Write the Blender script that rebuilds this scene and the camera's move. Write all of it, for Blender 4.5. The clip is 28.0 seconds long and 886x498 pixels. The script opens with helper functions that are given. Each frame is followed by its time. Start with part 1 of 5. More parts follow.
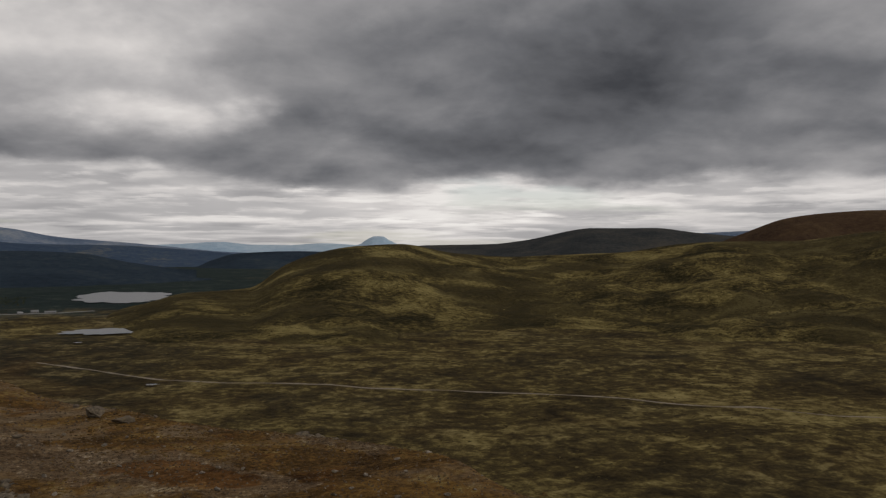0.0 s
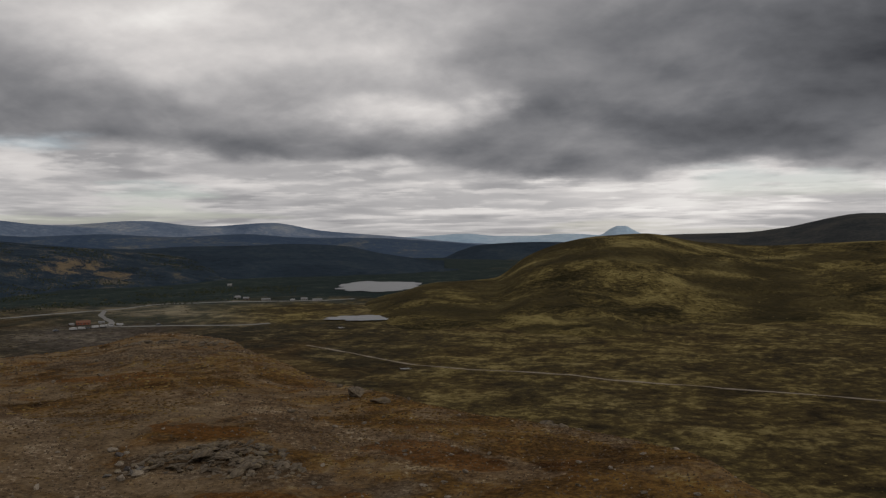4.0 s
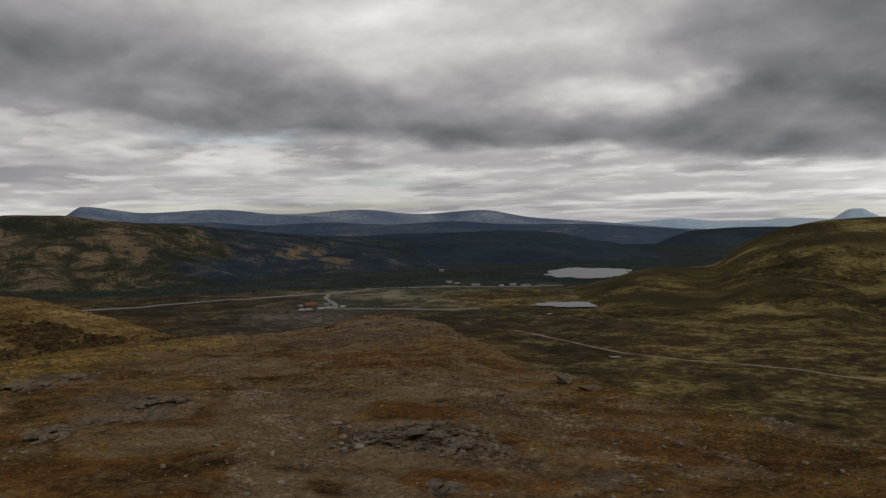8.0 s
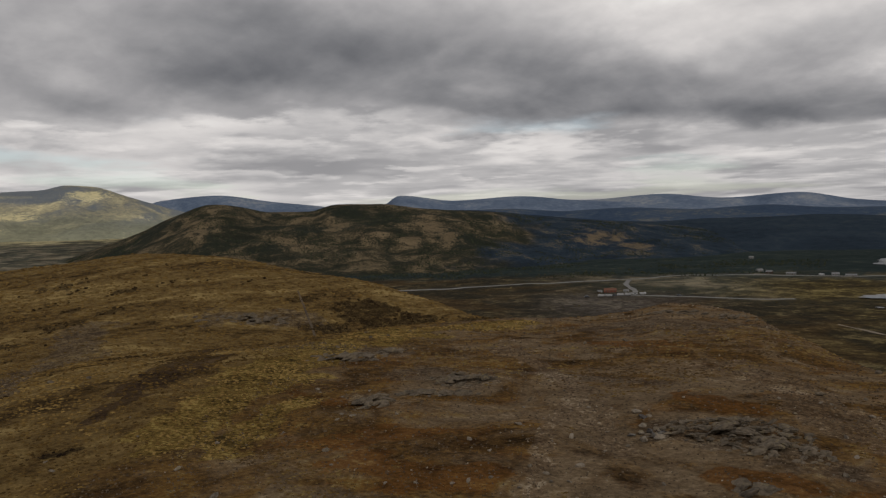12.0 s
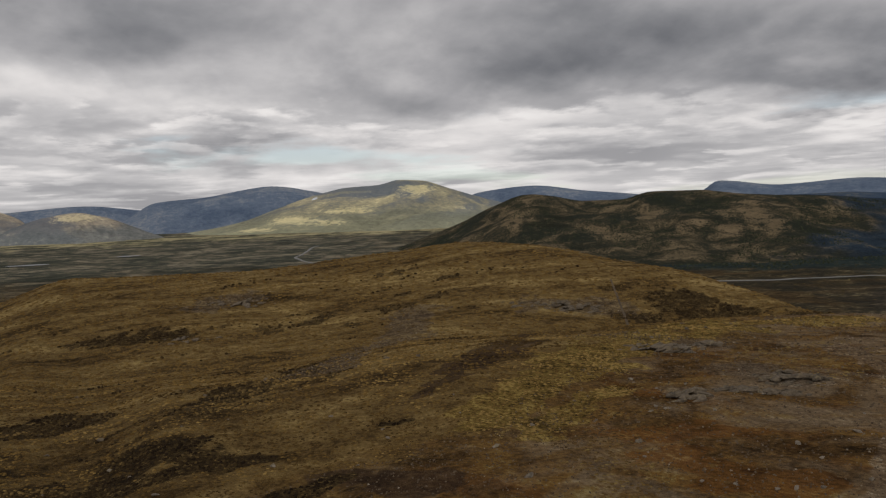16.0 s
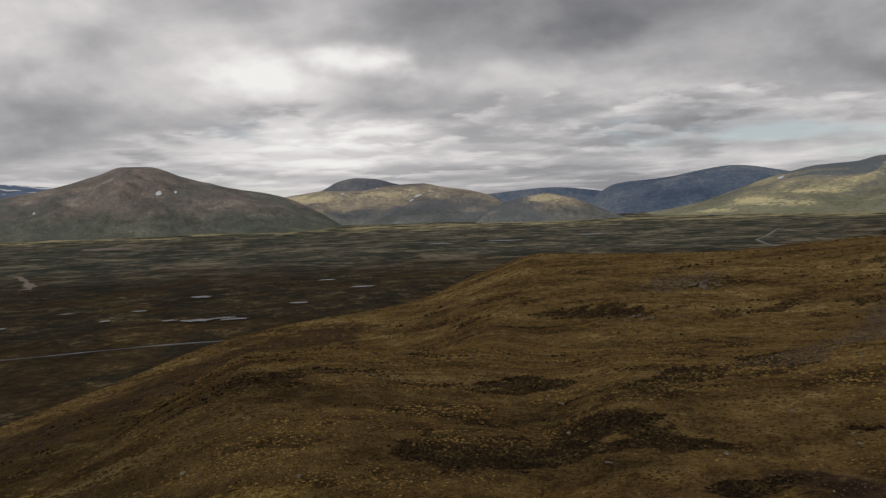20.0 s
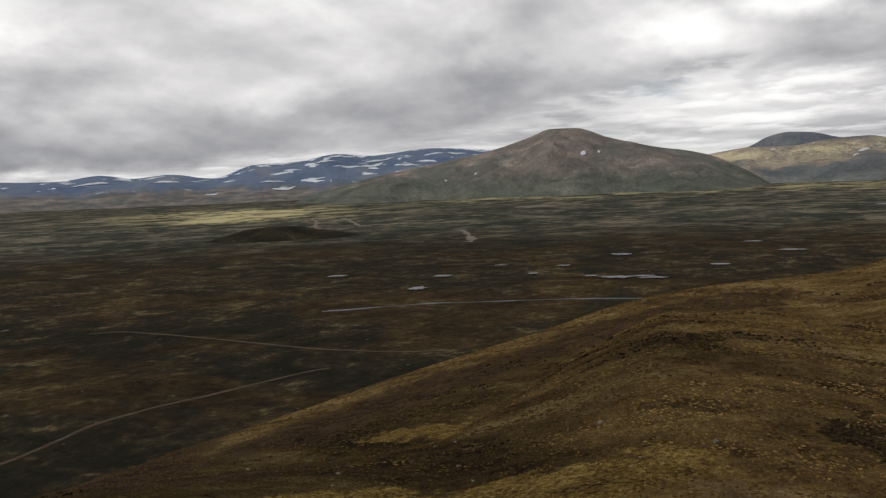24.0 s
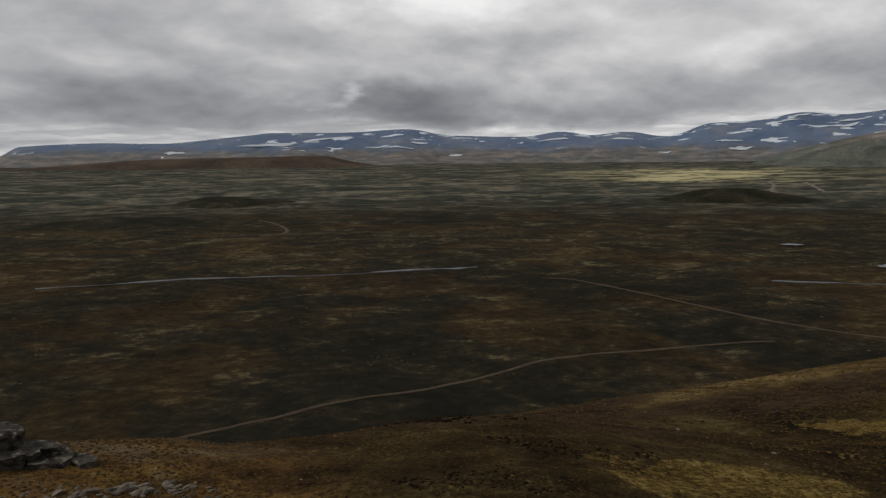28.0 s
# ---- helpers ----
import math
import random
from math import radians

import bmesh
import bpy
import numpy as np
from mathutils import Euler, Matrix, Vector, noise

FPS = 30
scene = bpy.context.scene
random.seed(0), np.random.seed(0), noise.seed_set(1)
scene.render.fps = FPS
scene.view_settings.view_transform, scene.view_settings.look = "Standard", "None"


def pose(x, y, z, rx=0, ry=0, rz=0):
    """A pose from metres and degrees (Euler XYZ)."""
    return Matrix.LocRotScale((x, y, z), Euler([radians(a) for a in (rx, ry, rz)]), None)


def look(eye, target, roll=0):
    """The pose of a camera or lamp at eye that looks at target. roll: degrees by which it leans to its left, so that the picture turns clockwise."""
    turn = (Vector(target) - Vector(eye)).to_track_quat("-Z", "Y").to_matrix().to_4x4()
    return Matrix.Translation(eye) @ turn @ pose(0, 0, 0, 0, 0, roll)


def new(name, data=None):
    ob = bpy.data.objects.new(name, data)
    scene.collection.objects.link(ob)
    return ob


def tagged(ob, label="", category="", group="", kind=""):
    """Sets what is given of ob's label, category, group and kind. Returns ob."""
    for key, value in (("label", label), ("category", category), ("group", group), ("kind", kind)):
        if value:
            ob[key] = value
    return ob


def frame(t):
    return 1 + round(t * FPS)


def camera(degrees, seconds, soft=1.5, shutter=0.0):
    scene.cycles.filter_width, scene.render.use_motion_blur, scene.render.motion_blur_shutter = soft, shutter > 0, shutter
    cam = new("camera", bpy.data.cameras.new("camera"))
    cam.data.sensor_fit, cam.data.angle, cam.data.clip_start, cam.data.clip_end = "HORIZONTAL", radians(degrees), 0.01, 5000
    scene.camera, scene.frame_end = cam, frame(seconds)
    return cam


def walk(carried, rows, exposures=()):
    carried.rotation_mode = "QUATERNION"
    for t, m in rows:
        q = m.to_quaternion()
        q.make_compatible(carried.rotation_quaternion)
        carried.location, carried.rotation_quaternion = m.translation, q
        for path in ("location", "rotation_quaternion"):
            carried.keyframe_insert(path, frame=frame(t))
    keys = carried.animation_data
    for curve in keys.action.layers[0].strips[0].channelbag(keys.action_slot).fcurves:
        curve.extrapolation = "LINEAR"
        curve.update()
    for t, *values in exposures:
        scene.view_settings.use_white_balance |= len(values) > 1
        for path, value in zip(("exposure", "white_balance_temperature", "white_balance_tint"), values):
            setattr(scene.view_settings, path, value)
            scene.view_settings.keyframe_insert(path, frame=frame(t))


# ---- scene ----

# ------------------------------------------------------------------ camera
# The camera hangs still over the top of a knoll and turns to its left.
EYE = 70.0
cam = camera(57.13, 28.0, soft=1.3)
# seconds, yaw, pitch, roll
TURNS = [
    (0.0, -2.85, -0.18, -0.14),
    (0.5, -1.09, -0.13, 0.02),
    (1.0, 0.91, -0.00, 0.08),
    (1.5, 2.94, -0.15, 0.06),
    (2.0, 5.33, -0.22, 0.15),
    (2.5, 7.95, -0.32, 0.26),
    (3.0, 10.07, -0.51, 0.40),
    (3.5, 11.78, -0.70, 0.53),
    (4.0, 14.07, -0.80, 0.52),
    (4.5, 15.75, -0.99, 0.61),
    (6.5, 21.71, -1.41, 0.67),
    (7.0, 23.94, -1.45, 0.81),
    (7.5, 26.40, -1.56, 0.89),
    (8.0, 28.65, -1.58, 0.97),
    (8.5, 30.62, -1.56, 1.00),
    (9.0, 32.68, -1.59, 1.07),
    (9.5, 34.84, -1.66, 1.19),
    (10.0, 37.30, -1.75, 1.23),
    (10.5, 40.64, -1.91, 1.46),
    (11.0, 43.77, -2.01, 1.57),
    (11.5, 47.00, -2.10, 1.43),
    (13.5, 56.44, -2.21, 2.03),
    (14.0, 59.96, -2.20, 2.04),
    (14.5, 62.37, -2.06, 2.09),
    (15.0, 64.86, -2.08, 2.14),
    (15.5, 68.64, -2.20, 2.25),
    (16.0, 71.25, -2.27, 2.31),
    (16.5, 73.23, -2.35, 2.32),
    (17.0, 75.84, -2.44, 2.29),
    (17.5, 80.69, -2.25, 2.31),
    (18.0, 87.81, -1.87, 2.29),
    (18.5, 92.27, -2.03, 2.15),
    (19.0, 95.78, -2.04, 2.02),
    (19.5, 99.28, -2.12, 2.03),
    (20.0, 102.70, -2.46, 2.04),
    (20.5, 105.66, -2.63, 2.10),
    (22.5, 119.72, -3.41, 2.44),
    (23.0, 124.10, -3.72, 2.53),
    (23.5, 128.28, -4.13, 2.53),
    (24.0, 131.68, -4.25, 2.37),
    (24.5, 135.61, -4.63, 2.11),
    (25.0, 139.24, -4.98, 1.64),
    (25.5, 144.02, -5.45, 1.24),
    (26.0, 148.76, -5.68, 1.14),
    (26.5, 152.51, -5.84, 1.04),
    (27.0, 156.08, -5.94, 1.01),
    (27.5, 159.40, -6.10, 0.81),
    (28.0, 162.67, -6.37, 0.57),
]
walk(cam, [(t, pose(0, 0, EYE, 90 + pitch, roll, yaw)) for t, yaw, pitch, roll in TURNS],
     [(0, 0.06, 6500, 10), (1, -0.06, 6490, 10), (2, -0.02, 6480, 10), (6, 0.04, 6450, 10), (11, 0.05, 6450, 10), (14, 0.22, 6450, 10), (16, 0.25, 6400, 10), (17, 0.33, 6400, 10), (18, -0.08, 6400, 10), (19, -0.1, 6400, 10), (20, -0.02, 6350, 10), (22, 0.05, 6350, 11), (23, 0.05, 6350, 11), (24, 0.22, 6250, 9), (25, 0.15, 6250, 8), (26.5, 0.15, 6200, 8), (28, 0.0, 6200, 8)])

# ------------------------------------------------------------------ light
SUN_AZ, SUN_EL = 252.0, 38.0      # degrees to the left of +y, degrees up


def toward(az, el=0.0):
    """The unit direction az degrees to the left of +y and el degrees up."""
    a, e = radians(az), radians(el)
    return Vector((-math.sin(a) * math.cos(e), math.cos(a) * math.cos(e), math.sin(e)))


sun = new("sun", bpy.data.lights.new("sun", "SUN"))
sun.data.energy, sun.data.angle, sun.data.color = 1.1, radians(12), (1.0, 0.95, 0.88)
sun.matrix_world = look(toward(SUN_AZ, SUN_EL) * 400, (0, 0, 0))


class Nodes:
    """Short-hand for a node tree."""

    def __init__(self, tree):
        self.tree = tree
        tree.nodes.clear()

    def add(self, kind, inputs=None, operation="", clamp=False, interpolation="", data_type="", attribute=""):
        node = self.tree.nodes.new(kind)
        if operation:
            node.operation = operation
        if clamp:
            node.use_clamp = True
        if interpolation:
            node.interpolation_type = interpolation
        if data_type:
            node.data_type = data_type
        if attribute:
            node.attribute_name = attribute
        for key, value in (inputs or {}).items():
            self.put(node.inputs[key], value)
        return node

    def put(self, socket, value):
        if isinstance(value, bpy.types.NodeSocket):
            self.tree.links.new(value, socket)
        else:
            socket.default_value = value

    def math(self, op, a, b=0.0, c=0.0, clamp=False):
        return self.add("ShaderNodeMath", {0: a, 1: b, 2: c}, operation=op, clamp=clamp).outputs[0]

    def vec(self, op, a, b=(0, 0, 0)):
        return self.add("ShaderNodeVectorMath", {0: a, 1: b}, operation=op)

    def noise(self, at, scale, detail=4.0, rough=0.55, distort=0.0):
        return self.add("ShaderNodeTexNoise", {"Vector": at, "Scale": scale, "Detail": detail, "Roughness": rough, "Distortion": distort}).outputs["Fac"]

    def span(self, x, a, b, lo=0.0, hi=1.0, smooth=True):
        return self.add("ShaderNodeMapRange", {0: x, 1: a, 2: b, 3: lo, 4: hi}, interpolation="SMOOTHSTEP" if smooth else "LINEAR").outputs[0]

    def mix(self, fac, a, b):
        node = self.add("ShaderNodeMix", data_type="RGBA")
        for socket, value in ((node.inputs[0], fac), (node.inputs[6], a), (node.inputs[7], b)):
            self.put(socket, value if isinstance(value, (bpy.types.NodeSocket, float, int)) else (*value, 1.0))
        return node.outputs[2]

    def ramp(self, fac, stops):
        node = self.add("ShaderNodeValToRGB", {0: fac})
        marks = node.color_ramp.elements
        while len(marks) < len(stops):
            marks.new(1.0)
        for mark, (at, colour) in zip(marks, stops):
            mark.position, mark.color = at, (*colour, 1.0)
        return node.outputs[0]


# A broken deck of grey cloud over a pale sky; its rows are flat, so they close up towards the horizon.
world = bpy.data.worlds.new("sky")
scene.world = world
world.use_nodes = True
w = Nodes(world.node_tree)
sky = w.add("ShaderNodeTexSky")
sky.sky_type, sky.sun_disc, sky.sun_elevation, sky.sun_rotation = "NISHITA", False, radians(SUN_EL), radians(-SUN_AZ)
ray = w.add("ShaderNodeTexCoord").outputs["Generated"]
split = w.add("ShaderNodeSeparateXYZ", {0: ray})
rise = w.math("MAXIMUM", split.outputs[2], 0.0)


# the ray's place on a level sheet of cloud: it crowds together towards the horizon
def level(lift):
    flat = w.add("ShaderNodeCombineXYZ", {0: split.outputs[0], 1: split.outputs[1], 2: 0.0}).outputs[0]
    near = w.math("DIVIDE", 1.0, w.math("ADD", rise, lift))
    return w.vec("MULTIPLY", flat, w.add("ShaderNodeCombineXYZ", {0: near, 1: near, 2: 0.0}).outputs[0]).outputs[0]


sheet = level(0.36)
outward = w.vec("NORMALIZE", sheet).outputs[0]


def row(drop, seed, scale):
    """Heaps in level rows that crowd together towards the horizon; drop: the same rows seen from a little lower."""
    near = w.math("SUBTRACT", w.math("DIVIDE", 0.62, w.math("ADD", rise, 0.11)), drop)
    at = w.vec("ADD", w.vec("MULTIPLY", outward, (2.9, 2.9, 0.0)).outputs[0], w.add("ShaderNodeCombineXYZ", {0: seed, 1: seed * 0.7, 2: near}).outputs[0]).outputs[0]
    return w.noise(at, scale, 8.0, 0.54)


def shifted(at, inward, seed):
    """The same sheet a little nearer to the eye, in another part of the sky's pattern."""
    back = w.vec("MULTIPLY", outward, (inward, inward, inward)).outputs[0]
    return w.vec("ADD", w.vec("SUBTRACT", at, back).outputs[0], (seed, seed * 0.7, seed * 1.3)).outputs[0]


# direction in degrees, about the middle of the open view, its outlines frayed as clouds are
MIDDLE = 80.0
ahead, aside = toward(MIDDLE), toward(MIDDLE + 90)
azimuth = w.math("MULTIPLY_ADD", w.math("ARCTAN2", w.vec("DOT_PRODUCT", ray, aside).outputs["Value"], w.vec("DOT_PRODUCT", ray, ahead).outputs["Value"]), 180 / math.pi, MIDDLE)
height = w.math("MULTIPLY", w.math("ARCSINE", split.outputs[2]), 180 / math.pi)
fray = w.vec("SUBTRACT", w.add("ShaderNodeTexNoise", {"Vector": shifted(sheet, 0.0, 1.7), "Scale": 2.6, "Detail": 8.0, "Roughness": 0.53}).outputs["Color"], (0.5, 0.5, 0.5)).outputs[0]
spot_at = w.add("ShaderNodeCombineXYZ", {0: azimuth, 1: height, 2: 0.0}).outputs[0]
spot_at = w.vec("ADD", spot_at, w.vec("MULTIPLY", fray, (20.0, 4.5, 0.0)).outputs[0]).outputs[0]
frayed = w.add("ShaderNodeSeparateXYZ", {0: spot_at}).outputs[1]

# heavy dark parts of the deck: direction, half width, half height, change of tone
HEAVY = [
    (-9, 13, 27, 8.5, -0.21), (4.2, 7.2, 13, 2.6, -0.11), (-18, 8.6, 15, 3.8, -0.13), (20, 6.2, 11, 1.8, -0.07), (35, 7.8, 11, 2.2, -0.12), (57, 12, 8, 3.0, -0.06), (25.5, 9.2, 9, 1.8, -0.06),
    (50.7, 9.8, 17, 2.2, -0.08), (31, 5.6, 11, 1.5, -0.09), (63, 12.2, 8, 2.6, -0.09), (81, 4.5, 8, 1.0, -0.13), (94, 13.5, 16, 2.6, -0.09), (128, 7.1, 11, 1.2, -0.07),
    (44, 11.5, 9, 2.4, -0.08), (142, 5.0, 14, 1.3, -0.06), (150, 2.8, 7, 1.0, -0.07), (165, 3.3, 10, 1.5, -0.11), (182, 3.7, 14, 2.2, -0.08), (156, 3.8, 14, 1.3, -0.06)]
# thin places where the light comes through
THIN = [
    (26.6, 14, 11, 5.5, 0.16), (15.7, 8.9, 4.2, 1.1, 0.22), (36, 13.8, 11, 3.0, 0.04), (8.9, 4.0, 2.6, 0.5, 0.12), (68, 6.6, 13, 1.6, 0.05), (92, 8.6, 11, 2.0, 0.09), (106.8, 11.1, 3.2, 1.1, 0.22),
    (112, 8.8, 7, 1.6, 0.10), (116.8, 10.8, 5.0, 1.5, 0.12), (106, 5.2, 9, 1.5, 0.06), (161.5, 11, 8, 3.5, 0.20), (143, 7.0, 3.0, 0.9, 0.07), (115, 6.1, 7, 1.0, 0.06), (170.8, 3.9, 1.3, 0.6, 0.16),
    (174, 6.8, 10, 1.6, 0.05), (146, 10.5, 36, 7.0, 0.16)]


def parts_of_sky(tone, parts):
    for az, el, wide, tall, change in parts:
        off = w.vec("MULTIPLY", w.vec("SUBTRACT", spot_at, (az, el, 0.0)).outputs[0], (1 / wide, 1 / tall, 0.0)).outputs[0]
        tone = w.math("ADD", tone, w.span(w.vec("LENGTH", off).outputs["Value"], 1.6, 0.15, 0.0, change))
    return tone


# the deck: wide banks, heaps with lit edges, wisps
def heap(at, scale):
    return w.noise(at, scale, 8.0, 0.52, 0.2)


banks = w.noise(shifted(sheet, 0.0, 7.7), 1.2, 4.0, 0.5, 0.2)
big, big_over = heap(shifted(sheet, 0.0, 3.3), 2.3), heap(shifted(sheet, 0.13, 3.3), 2.3)
small, small_over = heap(shifted(sheet, 0.0, 9.4), 5.5), heap(shifted(sheet, 0.055, 9.4), 5.5)
tone = w.math("MULTIPLY_ADD", w.math("SUBTRACT", banks, 0.5), 0.30, 0.665)
tone = w.math("MULTIPLY_ADD", w.span(big, 0.40, 0.60), -0.06, tone)
tone = w.math("MULTIPLY_ADD", w.math("SUBTRACT", big, big_over), 0.50, tone)
tone = w.math("MULTIPLY_ADD", w.math("SUBTRACT", small, small_over), 0.20, tone)
tone = w.math("MULTIPLY_ADD", w.math("SUBTRACT", small, 0.5), -0.08, tone)
tone = parts_of_sky(parts_of_sky(tone, HEAVY), THIN)

# under the deck's far edge: rows of heaped cloud, lit above and grey below, before a bright distance
under = w.math("MULTIPLY_ADD", w.math("SUBTRACT", banks, 0.5), 0.30, 0.76)
for scale, drop, seed, base, bound, most in ((0.8, 0.42, 5.1, 0.60, 0.47, 0.85), (1.6, 0.26, 8.6, 0.555, 0.485, 0.85), (3.4, 0.13, 2.9, 0.62, 0.53, 0.55)):
    body = w.span(row(0.0, seed, scale), bound - 0.045, bound + 0.045, 0.0, most)
    shade = w.span(row(drop, seed, scale), bound - 0.13, bound + 0.13, 0.82, base)
    shade = w.math("MULTIPLY_ADD", w.math("SUBTRACT", banks, 0.5), 0.30, shade)
    under = w.add("ShaderNodeMix", {0: body, 2: under, 3: shade}).outputs[0]
under = parts_of_sky(under, HEAVY[9:11] + THIN[3:6] + THIN[9:10] + [(-6, 2.6, 22, 2.4, 0.13), (160, 1.6, 9, 0.7, 0.15), (145, 2.0, 6, 0.8, 0.12), (108, 4.0, 16, 3.0, 0.06)])
# how high the deck's edge stands, round the view: low over the snowy mountains
EDGE = [(-60, 4.4), (5, 4.4), (20, 5.2), (35, 6.2), (60, 7.2), (90, 8.2), (115, 7.4), (130, 4.6), (145, 2.4), (160, 1.8), (200, 1.5), (250, 4.0)]
brim = w.add("ShaderNodeValToRGB", {0: w.span(azimuth, -60, 250, smooth=False)})
while len(brim.color_ramp.elements) < len(EDGE):
    brim.color_ramp.elements.new(1.0)
for mark, (az, el) in zip(brim.color_ramp.elements, EDGE):
    mark.position, mark.color = (az + 60) / 310, (el / 10, el / 10, el / 10, 1)
edge = w.math("SUBTRACT", frayed, w.math("MULTIPLY", brim.outputs[0], 10.0))
tone = w.math("SUBTRACT", tone, w.span(edge, 0.0, 2.6, 0.03, 0.0))
mixed = w.add("ShaderNodeMix", {0: w.span(edge, -0.6, 0.8), 2: under, 3: tone}).outputs[0]
cloud = w.ramp(mixed, [(0.25, (0.052, 0.054, 0.061)), (0.40, (0.136, 0.138, 0.148)), (0.50, (0.218, 0.216, 0.224)), (0.60, (0.325, 0.316, 0.320)), (0.70, (0.46, 0.444, 0.440)), (0.80, (0.64, 0.61, 0.592)), (0.92, (0.90, 0.87, 0.83))])
blue = w.vec("SCALE", sky.outputs[0])
blue.inputs["Scale"].default_value = 0.10
clear = w.math("MULTIPLY", w.span(row(0.0, 5.1, 0.8), 0.45, 0.36, 0.0, 0.40), w.span(edge, -0.8, 0.6, 1.0, 0.0))
cover = w.mix(clear, cloud, blue.outputs[0])
back = w.add("ShaderNodeBackground", {"Color": cover, "Strength": 1.0})
w.add("ShaderNodeOutputWorld", {"Surface": back.outputs[0]})

# ------------------------------------------------------------------ arithmetic for the land
RNG = np.random.default_rng(7)
TABLE = RNG.permutation(1024)
ANGLES = RNG.uniform(0, 2 * np.pi, 1024)


def perlin(x, y):
    """Gradient noise on arrays, about -0.7 to 0.7."""
    x0, y0 = np.floor(x).astype(int), np.floor(y).astype(int)
    u, v = x - x0, y - y0
    total = 0.0
    for i in (0, 1):
        for j in (0, 1):
            a = ANGLES[TABLE[(TABLE[(x0 + i) & 1023] + y0 + j) & 1023]]
            wx, wy = np.abs(u - (1 - i)), np.abs(v - (1 - j))
            fade = (wx ** 3 * (wx * (wx * 6 - 15) + 10)) * (wy ** 3 * (wy * (wy * 6 - 15) + 10))
            total = total + fade * (np.cos(a) * (u - i) + np.sin(a) * (v - j))
    return total


def fbm(x, y, size, octaves=5, rough=0.5):
    """Noise with finer and finer detail; size is the largest lump's width."""
    x, y = np.asarray(x, float) / size + 31.7, np.asarray(y, float) / size + 11.3
    total, part_of = 0.0, 1.0
    for k in range(octaves):
        total = total + part_of * perlin(x, y)
        x, y, part_of = x * 2.03 + 17.1, y * 2.03 - 9.4, part_of * rough
    return total


def step(x, a, b):
    """0 below a, 1 above b, smooth between."""
    s = np.clip((np.asarray(x, float) - a) / (b - a), 0, 1)
    return s * s * (3 - 2 * s)


def curve(x, xs, ys):
    """A smooth curve through points that does not overshoot (monotone cubic), level beyond its ends."""
    xs, ys = np.asarray(xs, float), np.asarray(ys, float)
    h = np.diff(xs)
    d = np.diff(ys) / h
    m = np.zeros_like(ys)
    same = d[:-1] * d[1:] > 0
    w1, w2 = 2 * h[1:] + h[:-1], h[1:] + 2 * h[:-1]
    with np.errstate(divide="ignore", invalid="ignore"):
        m[1:-1] = np.where(same, (w1 + w2) / (w1 / d[:-1] + w2 / d[1:]), 0.0)
    x = np.clip(x, xs[0], xs[-1])
    k = np.clip(np.searchsorted(xs, x) - 1, 0, len(h) - 1)
    t = (x - xs[k]) / h[k]
    return ((1 + 2 * t) * (1 - t) ** 2 * ys[k] + t * (1 - t) ** 2 * h[k] * m[k]
            + t * t * (3 - 2 * t) * ys[k + 1] + t * t * (t - 1) * h[k] * m[k + 1])


def tan(deg):
    return np.tan(np.radians(deg))


def xy(az, r):
    a = np.radians(az)
    return -np.sin(a) * r, np.cos(a) * r


# The knoll's brow: azimuth, distance, angle below the eye's level.
BROW = np.array([
    (-130, 24, 20), (-40, 19, 22), (-8, 25, 17), (-2, 31, 14.3), (6, 36, 13.05), (11, 38, 12.5), (16, 42, 11.55), (20.3, 48, 10.6),
    (23.2, 56, 9.6), (26.5, 66, 8.0), (29, 82, 6.85), (31.5, 92, 6.45), (34, 92, 6.3), (37, 88, 6.8), (42, 80, 7.25), (47.5, 76, 7.3),
    (52, 71, 7.4), (57, 61, 8.1), (62, 49, 9.5), (66, 41, 11), (70, 35, 12.6), (90, 30, 15.5), (101, 62, 10.8), (109, 92, 9.2), (116, 98, 8.9), (121, 74, 11.2),
    (125, 54, 14), (129.5, 38, 17), (133, 29, 19.5), (160, 19, 23.5), (177.6, 19.5, 22.7), (182.2, 20.2, 21.5), (186, 21, 20.5), (190, 21.5, 19.6), (193, 22, 18.9), (200, 22, 18.5), (230, 24, 20)])
# The neighbouring hill's crest and the flank that runs down from it: azimuth, distance, height, depth of the dip before it.
CREST = np.array([
    (-130, 60, 38, 0), (-40, 30, 57, 0), (-8, 36, 57.5, 0), (6, 54, 54, 0), (16, 68, 51.5, 0), (26.5, 97, 49, 0), (34, 126, 45, 0),
    (41, 140, 45, 5), (44, 150, 50, 10), (47.5, 160, 50.7, 11), (51, 180, 52.3, 11), (55, 190, 55.7, 11), (59, 200, 57.6, 10),
    (64, 215, 61, 10), (70, 230, 62.6, 10), (75, 230, 60.4, 9), (85, 220, 57.9, 9), (96, 220, 58.1, 9), (100, 220, 53.8, 6),
    (105, 205, 48, 6), (116, 190, 44.3, 5), (126, 170, 38.5, 6), (133, 160, 35, 7), (149, 140, 29.3, 4)])
CREST = np.vstack([CREST, [(165, 110, 31, 0), (180, 90, 32, 0), (230, 60, 38, 0)]])

